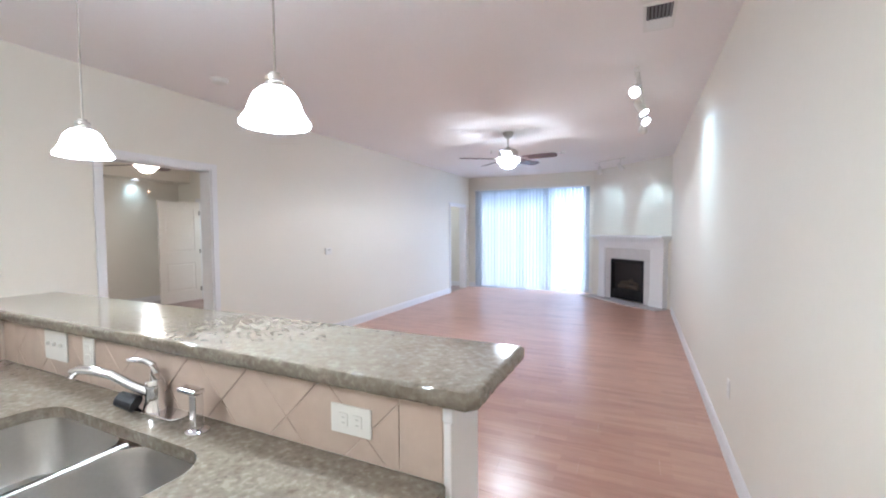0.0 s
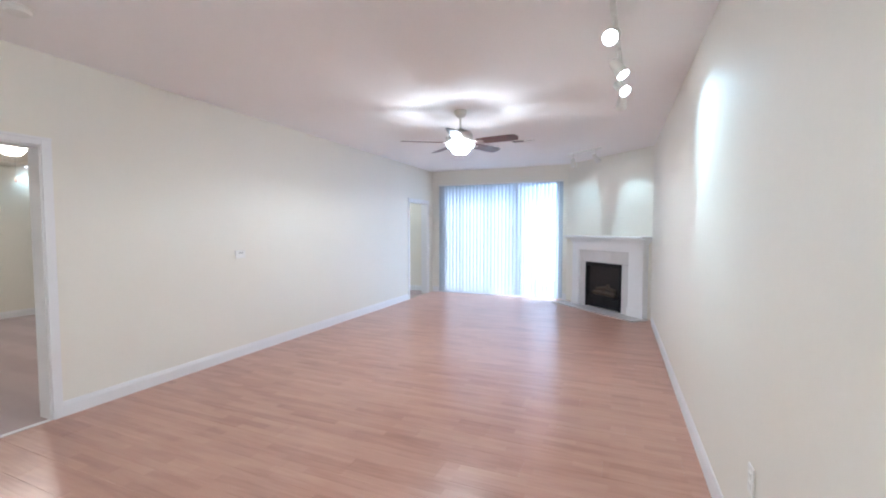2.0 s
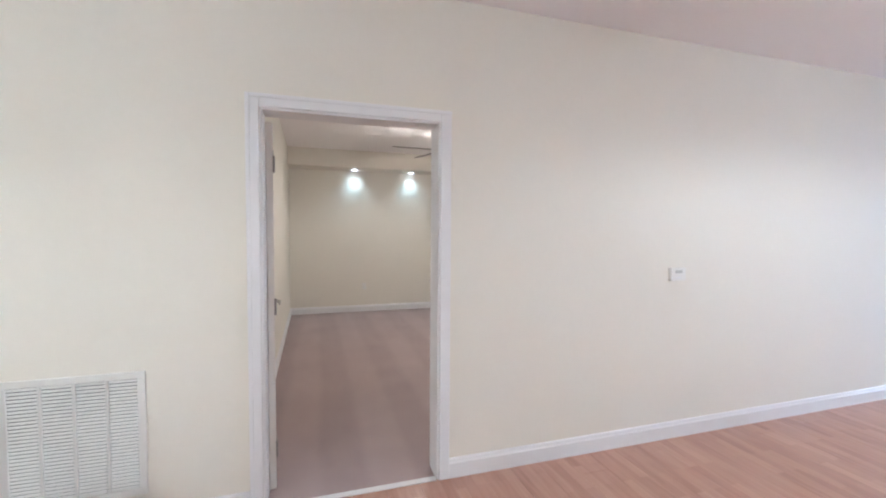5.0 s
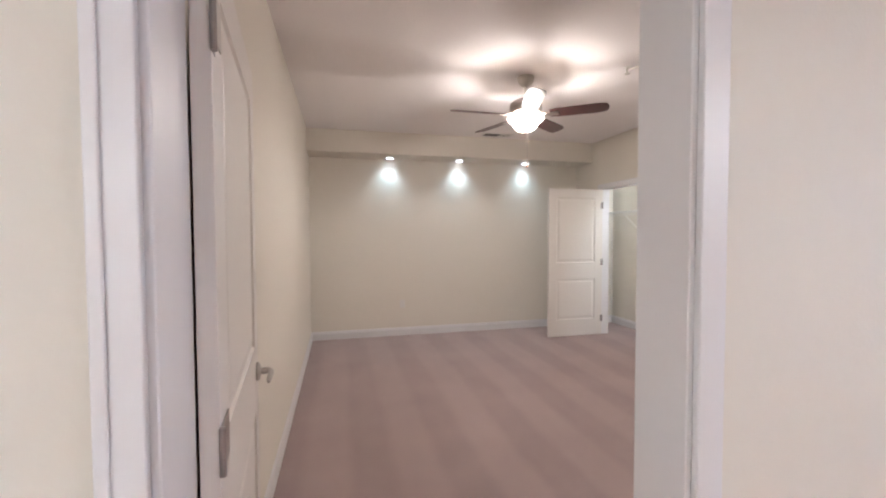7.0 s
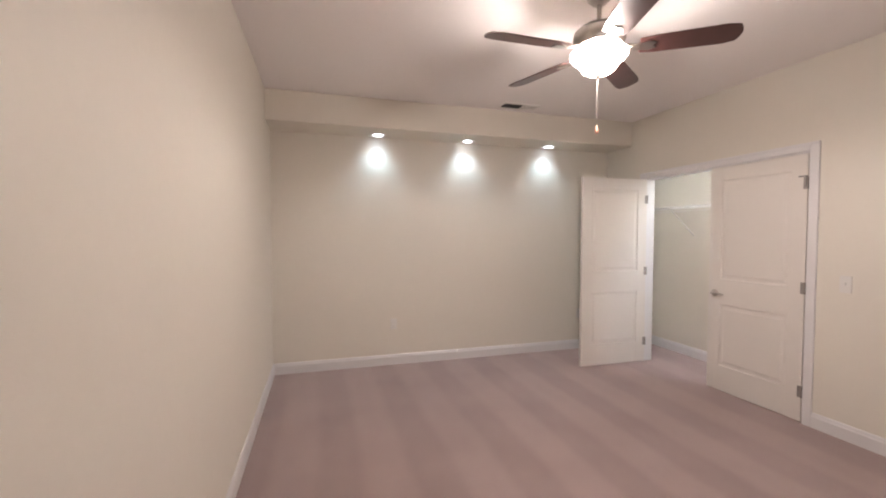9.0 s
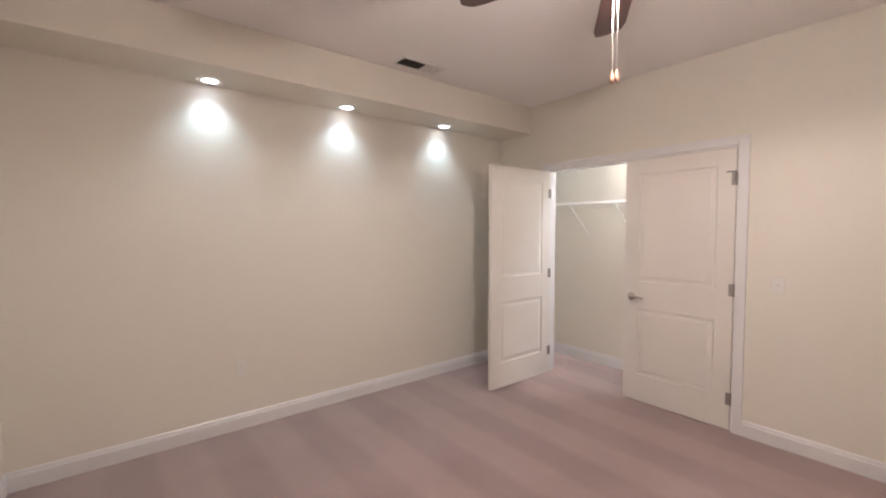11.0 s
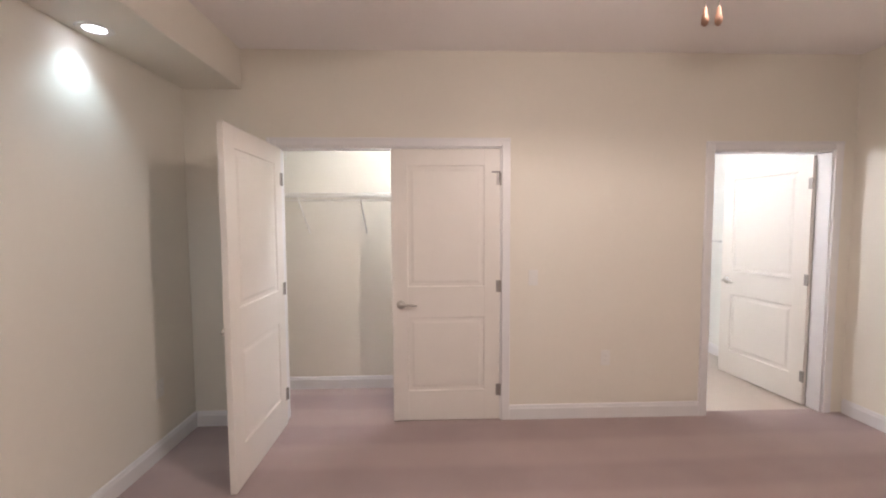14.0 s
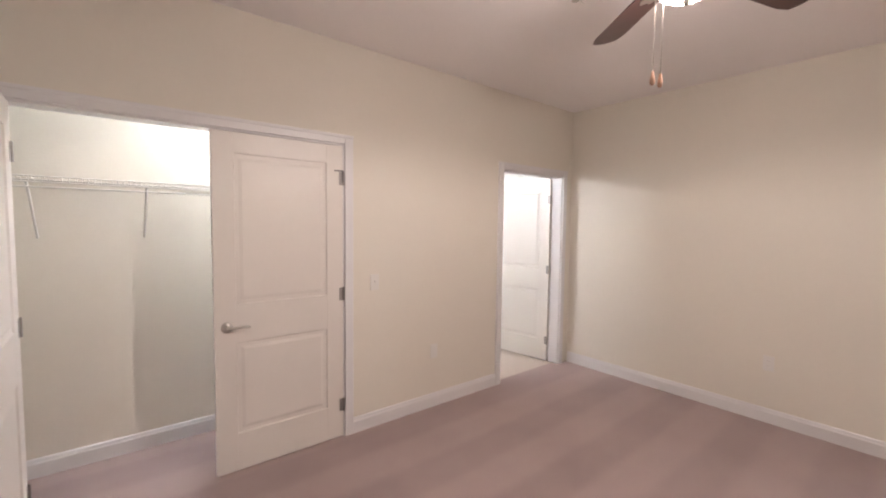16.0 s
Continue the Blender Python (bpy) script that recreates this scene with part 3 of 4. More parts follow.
def ceiling_vent(m, label, sx=0.15, sy=0.075):
    """A two-way register: one bank has grey slats over a sheet coloured as duct shade, the other white slats turned
    nearly flat.
    """
    t = thing("ceiling_vent", m, label, "vent")
    x0, x1 = -sx, sx * 2.6
    # the dark sheet here is coloured as the unlit depth above the slats
    part("shade_backing", boxes((x0, x1, -sy, sy, -0.004, 0)), DUCT_SHADE, t)
    part("frame", boxes((x0 - 0.018, x1 + 0.018, sy, sy + 0.018, -0.01, 0), (x0 - 0.018, x1 + 0.018, -sy - 0.018, -sy, -0.01, 0), (x0 - 0.018, x0, -sy, sy, -0.0098, 0), (x1, x1 + 0.018, -sy, sy, -0.0098, 0), (sx, sx + 0.012, -sy, sy, -0.0098, -0.004), bevel=0.002), WHITE, t)
    for k in range(7):
        y = -sy + (k + 0.5) * 2 * sy / 7
        ob = part("slat", boxes((x0, sx, -0.006, 0.006, -0.0007, 0.0007)), SLATGREY, t)
        ob.matrix_basis = pose(0, y, -0.009, 35, 0, 0)
        ob = part("slat", boxes((sx + 0.013, x1, -sy / 7 - 0.0005, sy / 7 + 0.0005, -0.0007, 0.0007)), WHITE, t)
        ob.matrix_basis = pose(0, y, -0.0085, 8, 0, 0)
    return t


ceiling_vent(pose(0.10, 2.69, H, 0, 0, 90), "white ceiling air vent with dark and white slats", 0.09, 0.07)
ceiling_vent(pose(-1.35, 7.1, H, 0, 0, 0), "small white ceiling air vent beyond the fan", 0.08, 0.05)
ceiling_vent(pose(-8.42, 3.95, H, 0, 0, 90), "small ceiling air vent with dark slats beside the soffit", 0.10, 0.06)

t = thing("smoke_detector", pose(-3.25, 2.31, H), "round white ceiling smoke detector", "smoke detector")
part("body", lathe([(0, -0.036), (0.045, -0.036), (0.058, -0.03), (0.064, -0.015), (0.066, 0), (0, 0)], 36), WHITE, t, smooth=True)
part("base_ring", lathe([(0.064, -0.011), (0.072, -0.009), (0.073, 0), (0.064, 0)], 36), WHITE, t, smooth=True)


def sprinkler(x, y):
    t = thing("fire_sprinkler", pose(x, y, H), "nickel ceiling fire sprinkler head with white rose", "sprinkler")
    part("rose", lathe([(0.012, -0.008), (0.03, -0.006), (0.034, 0), (0, 0)], 24), WHITE, t, smooth=True)
    part("stem", lathe([(0, -0.05), (0.006, -0.05), (0.008, -0.03), (0.011, -0.008), (0, -0.006)], 16), NICKEL, t, smooth=True)
    part("side_arm", tube([(0, 0, -0.03), (0.05, 0.01, -0.032), (0.10, 0.018, -0.03)], 0.006, 8), WHITE, t)
    part("deflector", lathe([(0, -0.055), (0.02, -0.054), (0.02, -0.051), (0, -0.05)], 16), NICKEL, t)


sprinkler(-6.1, 4.21)
sprinkler(-2.2, 6.4)

# ---- window, blinds and balcony ----
t = thing("window_1", Matrix(), "white framed sliding glass door behind vertical blinds", "sliding door", kind="structure")
fy0, fy1, mid = YN + 0.04, YN + 0.10, -1.93
for nm, s in (("frame", (WIN_X0, WIN_X0 + 0.05, fy0, fy1, 0, WIN_H)), ("frame", (WIN_X1 - 0.05, WIN_X1, fy0, fy1, 0, WIN_H)), ("frame", (WIN_X0 + 0.05, WIN_X1 - 0.05, fy0, fy1, WIN_H - 0.05, WIN_H)), ("sill", (WIN_X0 + 0.05, WIN_X1 - 0.05, fy0, fy1, 0, 0.035)), ("mullion", (mid - 0.04, mid + 0.04, fy0, fy1, 0.035, WIN_H - 0.05))):
    part(nm, boxes(s, bevel=0.003), ALU, t)
for x0, x1 in ((WIN_X0 + 0.05, mid - 0.04), (mid + 0.04, WIN_X1 - 0.05)):
    p = part("pane", boxes((x0, x1, YN + 0.068, YN + 0.074, 0.035, WIN_H - 0.05)), GLASS, t)
    p.visible_shadow = False

t = thing("vertical_blinds", Matrix(), "closed translucent white vertical blinds over the sliding door", "blinds")
part("headrail", boxes((WIN_X0 - 0.06, WIN_X1 + 0.06, YN - 0.075, YN - 0.03, 2.405, 2.435), bevel=0.004), WHITE, t, "white headrail")
SLAT_W, COUNT = 0.089, 34
bm = bmesh.new()
cols = []
for k in range(7):
    u = -1 + 2 * k / 6
    cols.append([bm.verts.new((u * SLAT_W / 2, 0.010 * (1 - u * u), z)) for z in (0.03, 2.40)])
for a, b in zip(cols, cols[1:]):
    bm.faces.new((a[0], b[0], b[1], a[1]))
slat = mesh_of("slat", bm, BLIND, True)
for k in range(COUNT):
    x = WIN_X0 + 0.0 + k * (WIN_X1 - WIN_X0 + 0.02) / (COUNT - 1)
    s = new("slat", slat)
    s.parent, s.matrix_basis = t, pose(x, YN - 0.055, 0, 0, 0, 41 + random.uniform(-2, 2))
    sway = part("clip", boxes((-0.01, 0.01, -0.004, 0.004, 2.39, 2.405)), WHITE, t)
    sway.location = (x, YN - 0.055, 0)
part("wand", tube([(WIN_X1 - 0.02, YN - 0.09, 2.40), (WIN_X1 - 0.02, YN - 0.092, 1.3)], 0.005, 8), WHITE, t)

t = thing("balcony_post", pose(-3.4, 11.0, -0.04), "grey outside wall with a white window frame", "balcony wall")
part("wall", boxes((-0.9, 0.35, 0, 0.15, 0, 3.0)), SIDING, t)
part("window_frame", boxes((-0.05, 0.28, -0.02, 0, 0.9, 0.98), (-0.05, 0.28, -0.02, 0, 2.2, 2.28), (-0.05, 0.02, -0.019, 0, 0.98, 2.2), (0.21, 0.28, -0.019, 0, 0.98, 2.2)), ALU, t)
# added slab on posts stands in for a far building's silhouette behind the blinds
tagged(part("building_panel", boxes((-2.95, -2.05, 11.4, 11.5, 0.55, 3.0), bevel=0.01), SIDING), "added grey panel standing in for a far building", "screen")
for k, (x0, x1) in enumerate(((-2.92, -2.88), (-2.12, -2.08))):
    tagged(part("panel_post", boxes((x0, x1, 11.42, 11.48, -0.04, 0.55)), SIDING), "grey post holding up the added panel", "post")

# ---- fireplace ----
# local frame: x along the diagonal, y out of the face into the wall, origin at the middle of the face on the floor
fp = Matrix.Translation((-0.122, DIAG + 0.122, 0)) @ pose(0, 0, 0, 0, 0, -43)
FACE = -0.115
t = thing("fireplace", fp, "white mantel corner fireplace with pale tile surround and black gas insert", "fireplace")
part("hearth", boxes((-1.02, 0.93, FACE - 0.30, FACE + 0.02, 0, 0.02), bevel=0.004), HEARTH, t, "pale tile hearth slab")
for x0, x1 in ((-0.74, -0.575), (0.575, 0.86)):
    part("pilaster", boxes((x0, x1, FACE - 0.035, FACE + 0.10, 0.02, 1.06), bevel=0.004), TRIM, t)
    part("plinth", boxes((x0 - 0.012, x1 + 0.012, FACE - 0.05, FACE - 0.036, 0.02, 0.15), bevel=0.004), TRIM, t)
part("frieze", boxes((-0.74, 0.86, FACE - 0.034, FACE + 0.10, 1.06, 1.20), bevel=0.003), TRIM, t)
for k, (e, z) in enumerate(((0.02, 1.20), (0.045, 1.225), (0.075, 1.25))):
    part("moulding", boxes((-0.74 - e, 0.86 + e, FACE - 0.035 - e, FACE + 0.09, z, z + 0.025), bevel=0.006), TRIM, t)
part("mantel_shelf", boxes((-0.84, 0.93, FACE - 0.16, FACE + 0.10, 1.276, 1.32), bevel=0.008), TRIM, t, "white mantel shelf")
for nm, s in (("tile", (-0.573, -0.412, FACE, FACE + 0.08, 0.02, 0.43)), ("tile", (-0.573, -0.412, FACE, FACE + 0.08, 0.433, 0.84)), ("tile", (0.412, 0.573, FACE, FACE + 0.08, 0.02, 0.43)), ("tile", (0.412, 0.573, FACE, FACE + 0.08, 0.433, 0.84)), ("tile", (-0.573, -0.2, FACE, FACE + 0.08, 0.843, 1.058)), ("tile", (-0.197, 0.197, FACE, FACE + 0.08, 0.843, 1.058)), ("tile", (0.2, 0.573, FACE, FACE + 0.08, 0.843, 1.058))):
    part(nm, boxes(s, bevel=0.002), HEARTH, t)
part("firebox", boxes((-0.41, 0.41, FACE + 0.095, FACE + 0.10, 0.05, 0.84), (-0.41, -0.40, FACE + 0.01, FACE + 0.095, 0.05, 0.84), (0.40, 0.41, FACE + 0.01, FACE + 0.095, 0.05, 0.84), (-0.4, 0.4, FACE + 0.01, FACE + 0.095, 0.05, 0.06)), SOOT, t, "sooty firebox")
ins = part("insert_frame", boxes((-0.41, -0.37, FACE - 0.015, FACE + 0.01, 0.03, 0.835), (0.37, 0.41, FACE - 0.015, FACE + 0.01, 0.03, 0.835), (-0.37, 0.37, FACE - 0.015, FACE + 0.01, 0.775, 0.835), (-0.37, 0.37, FACE - 0.014, FACE + 0.01, 0.20, 0.225), bevel=0.003), BLACK, t, "black metal insert")
for k in range(5):
    part("louver", boxes((-0.37, 0.37, FACE - 0.012, FACE + 0.008, 0.045 + k * 0.031, 0.063 + k * 0.031), bevel=0.003), BLACK, t)
for pts, r in (([(-0.26, 0, 0.29), (0.0, 0.01, 0.30), (0.24, 0, 0.28)], 0.04), ([(-0.2, 0.03, 0.36), (0.05, 0.02, 0.40), (0.22, 0.03, 0.35)], 0.033), ([(-0.05, -0.01, 0.33), (0.08, 0.0, 0.45)], 0.025)):
    part("log", tube([(x, FACE + 0.055 + y * 0.3, z) for x, y, z in pts], r, 10), LOG, t)
part("grate", boxes((-0.3, 0.3, FACE + 0.03, FACE + 0.045, 0.225, 0.25), (-0.28, -0.265, FACE + 0.02, FACE + 0.03, 0.2, 0.3), (0.265, 0.28, FACE + 0.02, FACE + 0.03, 0.2, 0.3)), BLACK, t)

# ---- ceiling fans ----
def ceiling_fan(m, label, turn, drop, glass):
    """Five-blade fan with a bowl light; drop: from the ceiling to the blades."""
    t = thing("ceiling_fan", m, label, "ceiling fan")
    part("canopy", lathe([(0, 0), (0.07, 0), (0.072, -0.012), (0.06, -0.05), (0.035, -0.075), (0.014, -0.08), (0, -0.08)], 32), NICKEL, t, smooth=True)
    part("downrod", lathe([(0, -0.07), (0.012, -0.07), (0.012, -drop + 0.13), (0, -drop + 0.13)], 16), NICKEL, t, smooth=True)
    part("motor", lathe([(0, -drop + 0.15), (0.03, -drop + 0.15), (0.05, -drop + 0.128), (0.105, -drop + 0.118), (0.13, -drop + 0.095), (0.135, -drop + 0.05), (0.125, -drop + 0.035), (0.12, -drop + 0.02), (0.06, -drop + 0.005), (0.04, -drop - 0.008), (0, -drop - 0.008)], 40), NICKEL, t, "brushed nickel motor housing", True)
    for k in range(5):
        a = turn + 72 * k
        outline = [(0.20, -0.055), (0.28, -0.066), (0.58, -0.072), (0.635, -0.060), (0.65, -0.03), (0.655, 0.0), (0.65, 0.03), (0.635, 0.060), (0.58, 0.072), (0.28, 0.066), (0.20, 0.055)]
        b = part("blade", prism(outline, -0.003, 0.003, 0.0012), WALNUT, t, "dark wood fan blade")
        b.matrix_basis = pose(0, 0, -drop, 0, 0, a) @ pose(0, 0, 0, -13, 0, 0)
        bm = tube([(0.10, 0, 0.015), (0.16, 0, 0.006), (0.20, 0.0, -0.006)], [0.012, 0.010, 0.008], 8)
        bm2 = prism([(0.17, -0.018), (0.24, -0.036), (0.275, -0.02), (0.262, 0.0), (0.275, 0.02), (0.24, 0.036), (0.17, 0.018)], -0.009, -0.0045)
        me = bpy.data.meshes.new("tmp")
        bm2.to_mesh(me)
        bm.from_mesh(me)
        bm2.free()
        part("bracket", bm, NICKEL, b)
    part("light_fitter", lathe([(0, -drop - 0.008), (0.030, -drop - 0.008), (0.030, -drop - 0.018), (0.024, -drop - 0.024), (0, -drop - 0.024)], 32), NICKEL, t, smooth=True)
    prof = [(0.150, -0.016), (0.150, -0.026), (0.138, -0.044), (0.112, -0.064), (0.096, -0.086), (0.084, -0.104), (0.062, -0.118), (0.02, -0.124), (0, -0.124)]
    part("bowl", lathe([(r, -drop + z) for r, z in prof], 40), glass, t, "lit frosted glass bowl", True)
    part("finial", lathe([(0, -drop - 0.150), (0.007, -drop - 0.146), (0.011, -drop - 0.135), (0.006, -drop - 0.128), (0.016, -drop - 0.1235), (0, -drop - 0.122)], 16), NICKEL, t, smooth=True)
    return t


def pull_chain(t, x, y, z0, z1):
    part("pull_chain", tube([(x, y, z0), (x, y, z1)], 0.0011, 6), NICKEL, t, "thin beaded pull chain")
    part("pull_knob", lathe([(0, 0), (0.004, -0.002), (0.006, -0.018), (0.0092, -0.032), (0.008, -0.043), (0.003, -0.048), (0, -0.048)], 16, x, y, z1), WOODKNOB, t, "turned wooden pull knob", True)


DROP = 0.32
LF, BF = (-1.59, 5.30), (-6.48, 3.52)
ceiling_fan(pose(*LF, H), "nickel ceiling fan with dark blades and lit glass bowl", -5, DROP + 0.03, BOWL)
t = ceiling_fan(pose(*BF, H), "nickel bedroom ceiling fan with dark blades and lit bowl", 54, DROP, BOWL_WARM)
pull_chain(t, -0.092, 0.060, -DROP - 0.02, -0.69)
pull_chain(t, -0.066, 0.046, -DROP - 0.02, -0.695)
WARM, COOL = (1.0, 0.96, 0.83), (0.74, 0.96, 1.0)
SOFTWARM = (1.0, 0.86, 0.72)

LAMP_Z, LAMP_BED_Z = H - DROP - 0.118, H - DROP - 0.088
lamp("fan_lamp", "POINT", (*LF, LAMP_Z), FAN_W, (1.0, 0.97, 0.93), 0.03)
lamp("fan_lamp_bedroom", "POINT", (*BF, LAMP_BED_Z), FAN_BED_W, SOFTWARM, 0.03)
# added spots at the bulbs brighten the floor and walls below each fan
lamp("fan_fill_spot", "SPOT", (*LF, LAMP_Z), FAN_DOWN_W, (1.0, 0.97, 0.93), 0.06, (LF[0], LF[1] + 0.001, 0), 179, 0.3)
lamp("fan_fill_spot_bedroom", "SPOT", (*BF, LAMP_BED_Z), FAN_BED_DOWN_W, SOFTWARM, 0.06, (BF[0], BF[1] + 0.001, 0), 179, 0.3)

# ---- downlights ----
for y in (2.665, 3.65, 4.66):
    t = thing("downlight", pose(-8.905, y, SOFFIT_Z), "round white recessed downlight, lit, in the soffit", "downlight", "soffit downlights")
    part("trim_ring", lathe([(0.05, -0.004), (0.074, -0.006), (0.08, 0), (0.05, 0)], 36), WHITE, t, smooth=True)
    part("lens", lathe([(0, -0.003), (0.049, -0.002), (0.05, 0), (0, 0)], 32), LENS, t, "glowing lens")
    lamp("downlight_lamp", "SPOT", (-8.905, y, SOFFIT_Z - 0.012), DOWN_W, COOL, 0.03, (-8.91, y, 0), 112, 0.9)

# ---- pendants ----
def pendant(x, y, z):
    """A bell pendant whose rim hangs at z."""
    t = thing("pendant_lamp", pose(x, y, 0), "opal glass bell pendant on a thin nickel rod, lit", "pendant lamp", "pendants over the bar")
    part("canopy", lathe([(0, H), (0.06, H), (0.06, H - 0.012), (0.02, H - 0.03), (0, H - 0.03)], 28), NICKEL, t, smooth=True)
    part("rod", lathe([(0, H - 0.02), (0.0034, H - 0.02), (0.0034, z + 0.1386), (0.0000, z + 0.1386)], 10), NICKEL, t)
    part("socket_cap", lathe([(0.0000, z + 0.1502), (0.0154, z + 0.1502), (0.0169, z + 0.1424), (0.0262, z + 0.1386), (0.0262, z + 0.1270), (0.0216, z + 0.1247), (0.0277, z + 0.1193), (0.0277, z + 0.1078), (0.0000, z + 0.1078)], 28), NICKEL, t, smooth=True)
    part("shade", lathe([(0.0231, z + 0.1093), (0.0423, z + 0.1040), (0.0601, z + 0.0862), (0.0708, z + 0.0616), (0.0785, z + 0.0385), (0.0909, z + 0.0193), (0.0986, z + 0.0062), (0.097, z), (0.0886, z + 0.0169), (0.0755, z + 0.0385), (0.0678, z + 0.0616), (0.0570, z + 0.0832), (0.0231, z + 0.1001)], 44), OPAL, t, "lit opal glass bell shade", True)
    part("bulb", lathe([(0.0000, z + 0.0231), (0.0154, z + 0.0285), (0.0231, z + 0.0462), (0.0185, z + 0.0655), (0.0100, z + 0.0847), (0.0000, z + 0.0847)], 20), BULB, t, smooth=True)
    lamp("pendant_lamp_light", "POINT", (x, y, z + 0.004), PENDANT_W, WARM, 0.03)


pendant(-0.955, 0.765, 1.755)
pendant(-2.06, 0.79, 1.758)

# unseen fixture, added behind the walk's start to brighten the kitchen and its ceiling
t = thing("kitchen_fill_light", pose(-1.2, -1.1, H), "added unseen ceiling light that fills the kitchen", "ceiling light")
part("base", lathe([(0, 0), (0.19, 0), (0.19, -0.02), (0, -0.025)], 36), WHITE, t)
part("globe", lathe([(0.18, -0.02), (0.18, -0.05), (0.13, -0.085), (0, -0.10)], 36), OPAL, t, "lit diffuser of the added fill light", True)
lamp("kitchen_fill_lamp", "POINT", (-1.2, -1.1, H - 0.2), KITCHEN_FILL_W, WARM, 0.12)

# ---- track lights ----
def track(name, a, b, heads, label, watts=None):
    t = thing(name, Matrix(), label, "track light")
    a, b = Vector((*a, H)), Vector((*b, H))
    d = (b - a).normalized()
    bar = part("rail", boxes((0, (b - a).length, -0.017, 0.017, -0.022, 0), bevel=0.003), WHITE, t)
    bar.matrix_basis = Matrix.Translation(a) @ pose(0, 0, 0, 0, 0, math.degrees(math.atan2(d.y, d.x)))
    for f, target, lit, *dim in heads:
        p = a + (b - a) * f + Vector((0, 0, -0.022))
        part("stem", lathe([(0, 0), (0.016, 0), (0.016, -0.025), (0.007, -0.03), (0.007, -0.105), (0, -0.105)], 14, *p), WHITE, t)
        c = p + Vector((0, 0, -0.135))
        m = look(c, target)
        h = part("head", lathe([(0, 0.075), (0.02, 0.072), (0.034, 0.05), (0.036, 0.0), (0.044, -0.055), (0.048, -0.078), (0.043, -0.078), (0.039, -0.05), (0, -0.045)], 28), WHITE, t, "white bell-shaped spot head", True)
        h.matrix_basis = m
        part("lamp_face", lathe([(0, -0.052), (0.030, -0.055), (0.038, -0.06), (0, -0.061)], 24), OPAL if lit else WHITE, h)
        if lit:
            way = (Vector(target) - c).normalized()
            lamp("spot_lamp", "SPOT", c + way * 0.085, (watts or TRACK_W) * (dim[0] if dim else 1.0), COOL, 0.03, target, 70, 0.7)


track("track_light", (-0.03, 3.57), (0.04, 5.08), [(0.06, (-0.6, 1.2, 1.2), True, 0.03), (0.42, (0.50, 3.92, 1.75), True), (0.72, (0.53, 4.0, 1.9), True), (0.95, (-0.1, 6.2, 1.5), False)], "white ceiling track with four spot heads along the wall")
track("track_light", (-0.78, 8.50), (-0.24, 8.07), [(0.15, (-0.62, 9.35, 1.75), True), (0.85, (0.30, 8.42, 1.75), True)], "short white ceiling track lighting the chimney wall", TRACK_W * 0.9)

# ---- kitchen bar ----
BAR_Z, CT_Z, TILE_Y, BAR_R, KX = 1.125, 0.905, 0.645, -0.355, -2.43
structure("bar_wall", boxes((KX - 0.14, BAR_R, TILE_Y + 0.012, TILE_Y + 0.15, 0, BAR_Z - 0.04)), PAINT, "cream half wall under the raised bar")
structure("bar_wall_return", boxes((KX - 0.14, KX - 0.012, -1.6, TILE_Y + 0.0115, 0, BAR_Z - 0.04)), PAINT, "cream half wall return of the kitchen")
structure("bar_trim", boxes((BAR_R - 0.004, BAR_R + 0.014, TILE_Y - 0.006, TILE_Y + 0.156, 0, BAR_Z - 0.082), bevel=0.003), TRIM, "white end board of the half wall", "trim")
structure("bar_trim_cap", boxes((BAR_R - 0.004, BAR_R + 0.02, TILE_Y - 0.012, TILE_Y + 0.162, BAR_Z - 0.08, BAR_Z - 0.041), bevel=0.003), TRIM, "white cap moulding under the bar", "trim")
near, far = 0.61, 0.985
t = thing("bar_top", Matrix(), "polished speckled granite raised bar top", "countertop")
IN = 0.012
part("slab", prism([(BAR_R + 0.08 - IN, near + 0.022), (BAR_R + 0.08 - IN, far), (KX - 0.40, far), (KX - 0.40, -1.6), (KX + 0.03, -1.6), (KX + 0.03, near + IN), (BAR_R + 0.056, near + IN)], BAR_Z - 0.04, BAR_Z, 0.001), GRANITE, t)


def chiselled_edge(corners, z, thick):
    """A rock-faced slab edge along a line of plan corners, the open side to the right of the line."""
    pts = []
    for p, q in zip(corners, corners[1:]):
        p, q = Vector(p), Vector(q)
        n = max(1, int((q - p).length / 0.016))
        pts += [p + (q - p) * k / n for k in range(n)]
    pts.append(Vector(corners[-1]))
    profile = ((-IN, 0.0), (-0.004, -0.0015), (0.0, -0.008), (0.0015, -thick * 0.5), (0.0, -thick + 0.007), (-0.005, -thick), (-IN, -thick))
    bm = bmesh.new()
    rings = []
    for i, p in enumerate(pts):
        d = (pts[min(i + 1, len(pts) - 1)] - pts[max(i - 1, 0)]).normalized()
        out = Vector((d.y, -d.x))
        ring = []
        for k, (o, h) in enumerate(profile):
            rough = random.uniform(-0.0022, 0.0022) if 0 < k < 6 else 0.0
            at = p + out * (o + rough)
            ring.append(bm.verts.new((at.x, at.y, z + h + (rough * 0.5 if 1 < k < 5 else 0.0))))
        rings.append(ring)
    for a, b in zip(rings, rings[1:]):
        for k in range(len(profile) - 1):
            bm.faces.new((a[k], b[k], b[k + 1], a[k + 1]))
    bmesh.ops.recalc_face_normals(bm, faces=bm.faces[:])
    return bm


part("edge", chiselled_edge([(KX + 0.03, near), (BAR_R + 0.058, near), (BAR_R + 0.08, near + 0.022), (BAR_R + 0.08, far)], BAR_Z, 0.04), GRANITE, t, "rough rock-faced granite edge", True)

# lower counter with a cut-out for the sink
SX0, SX1, SY0, SY1 = -1.67, -0.905, 0.05, 0.505
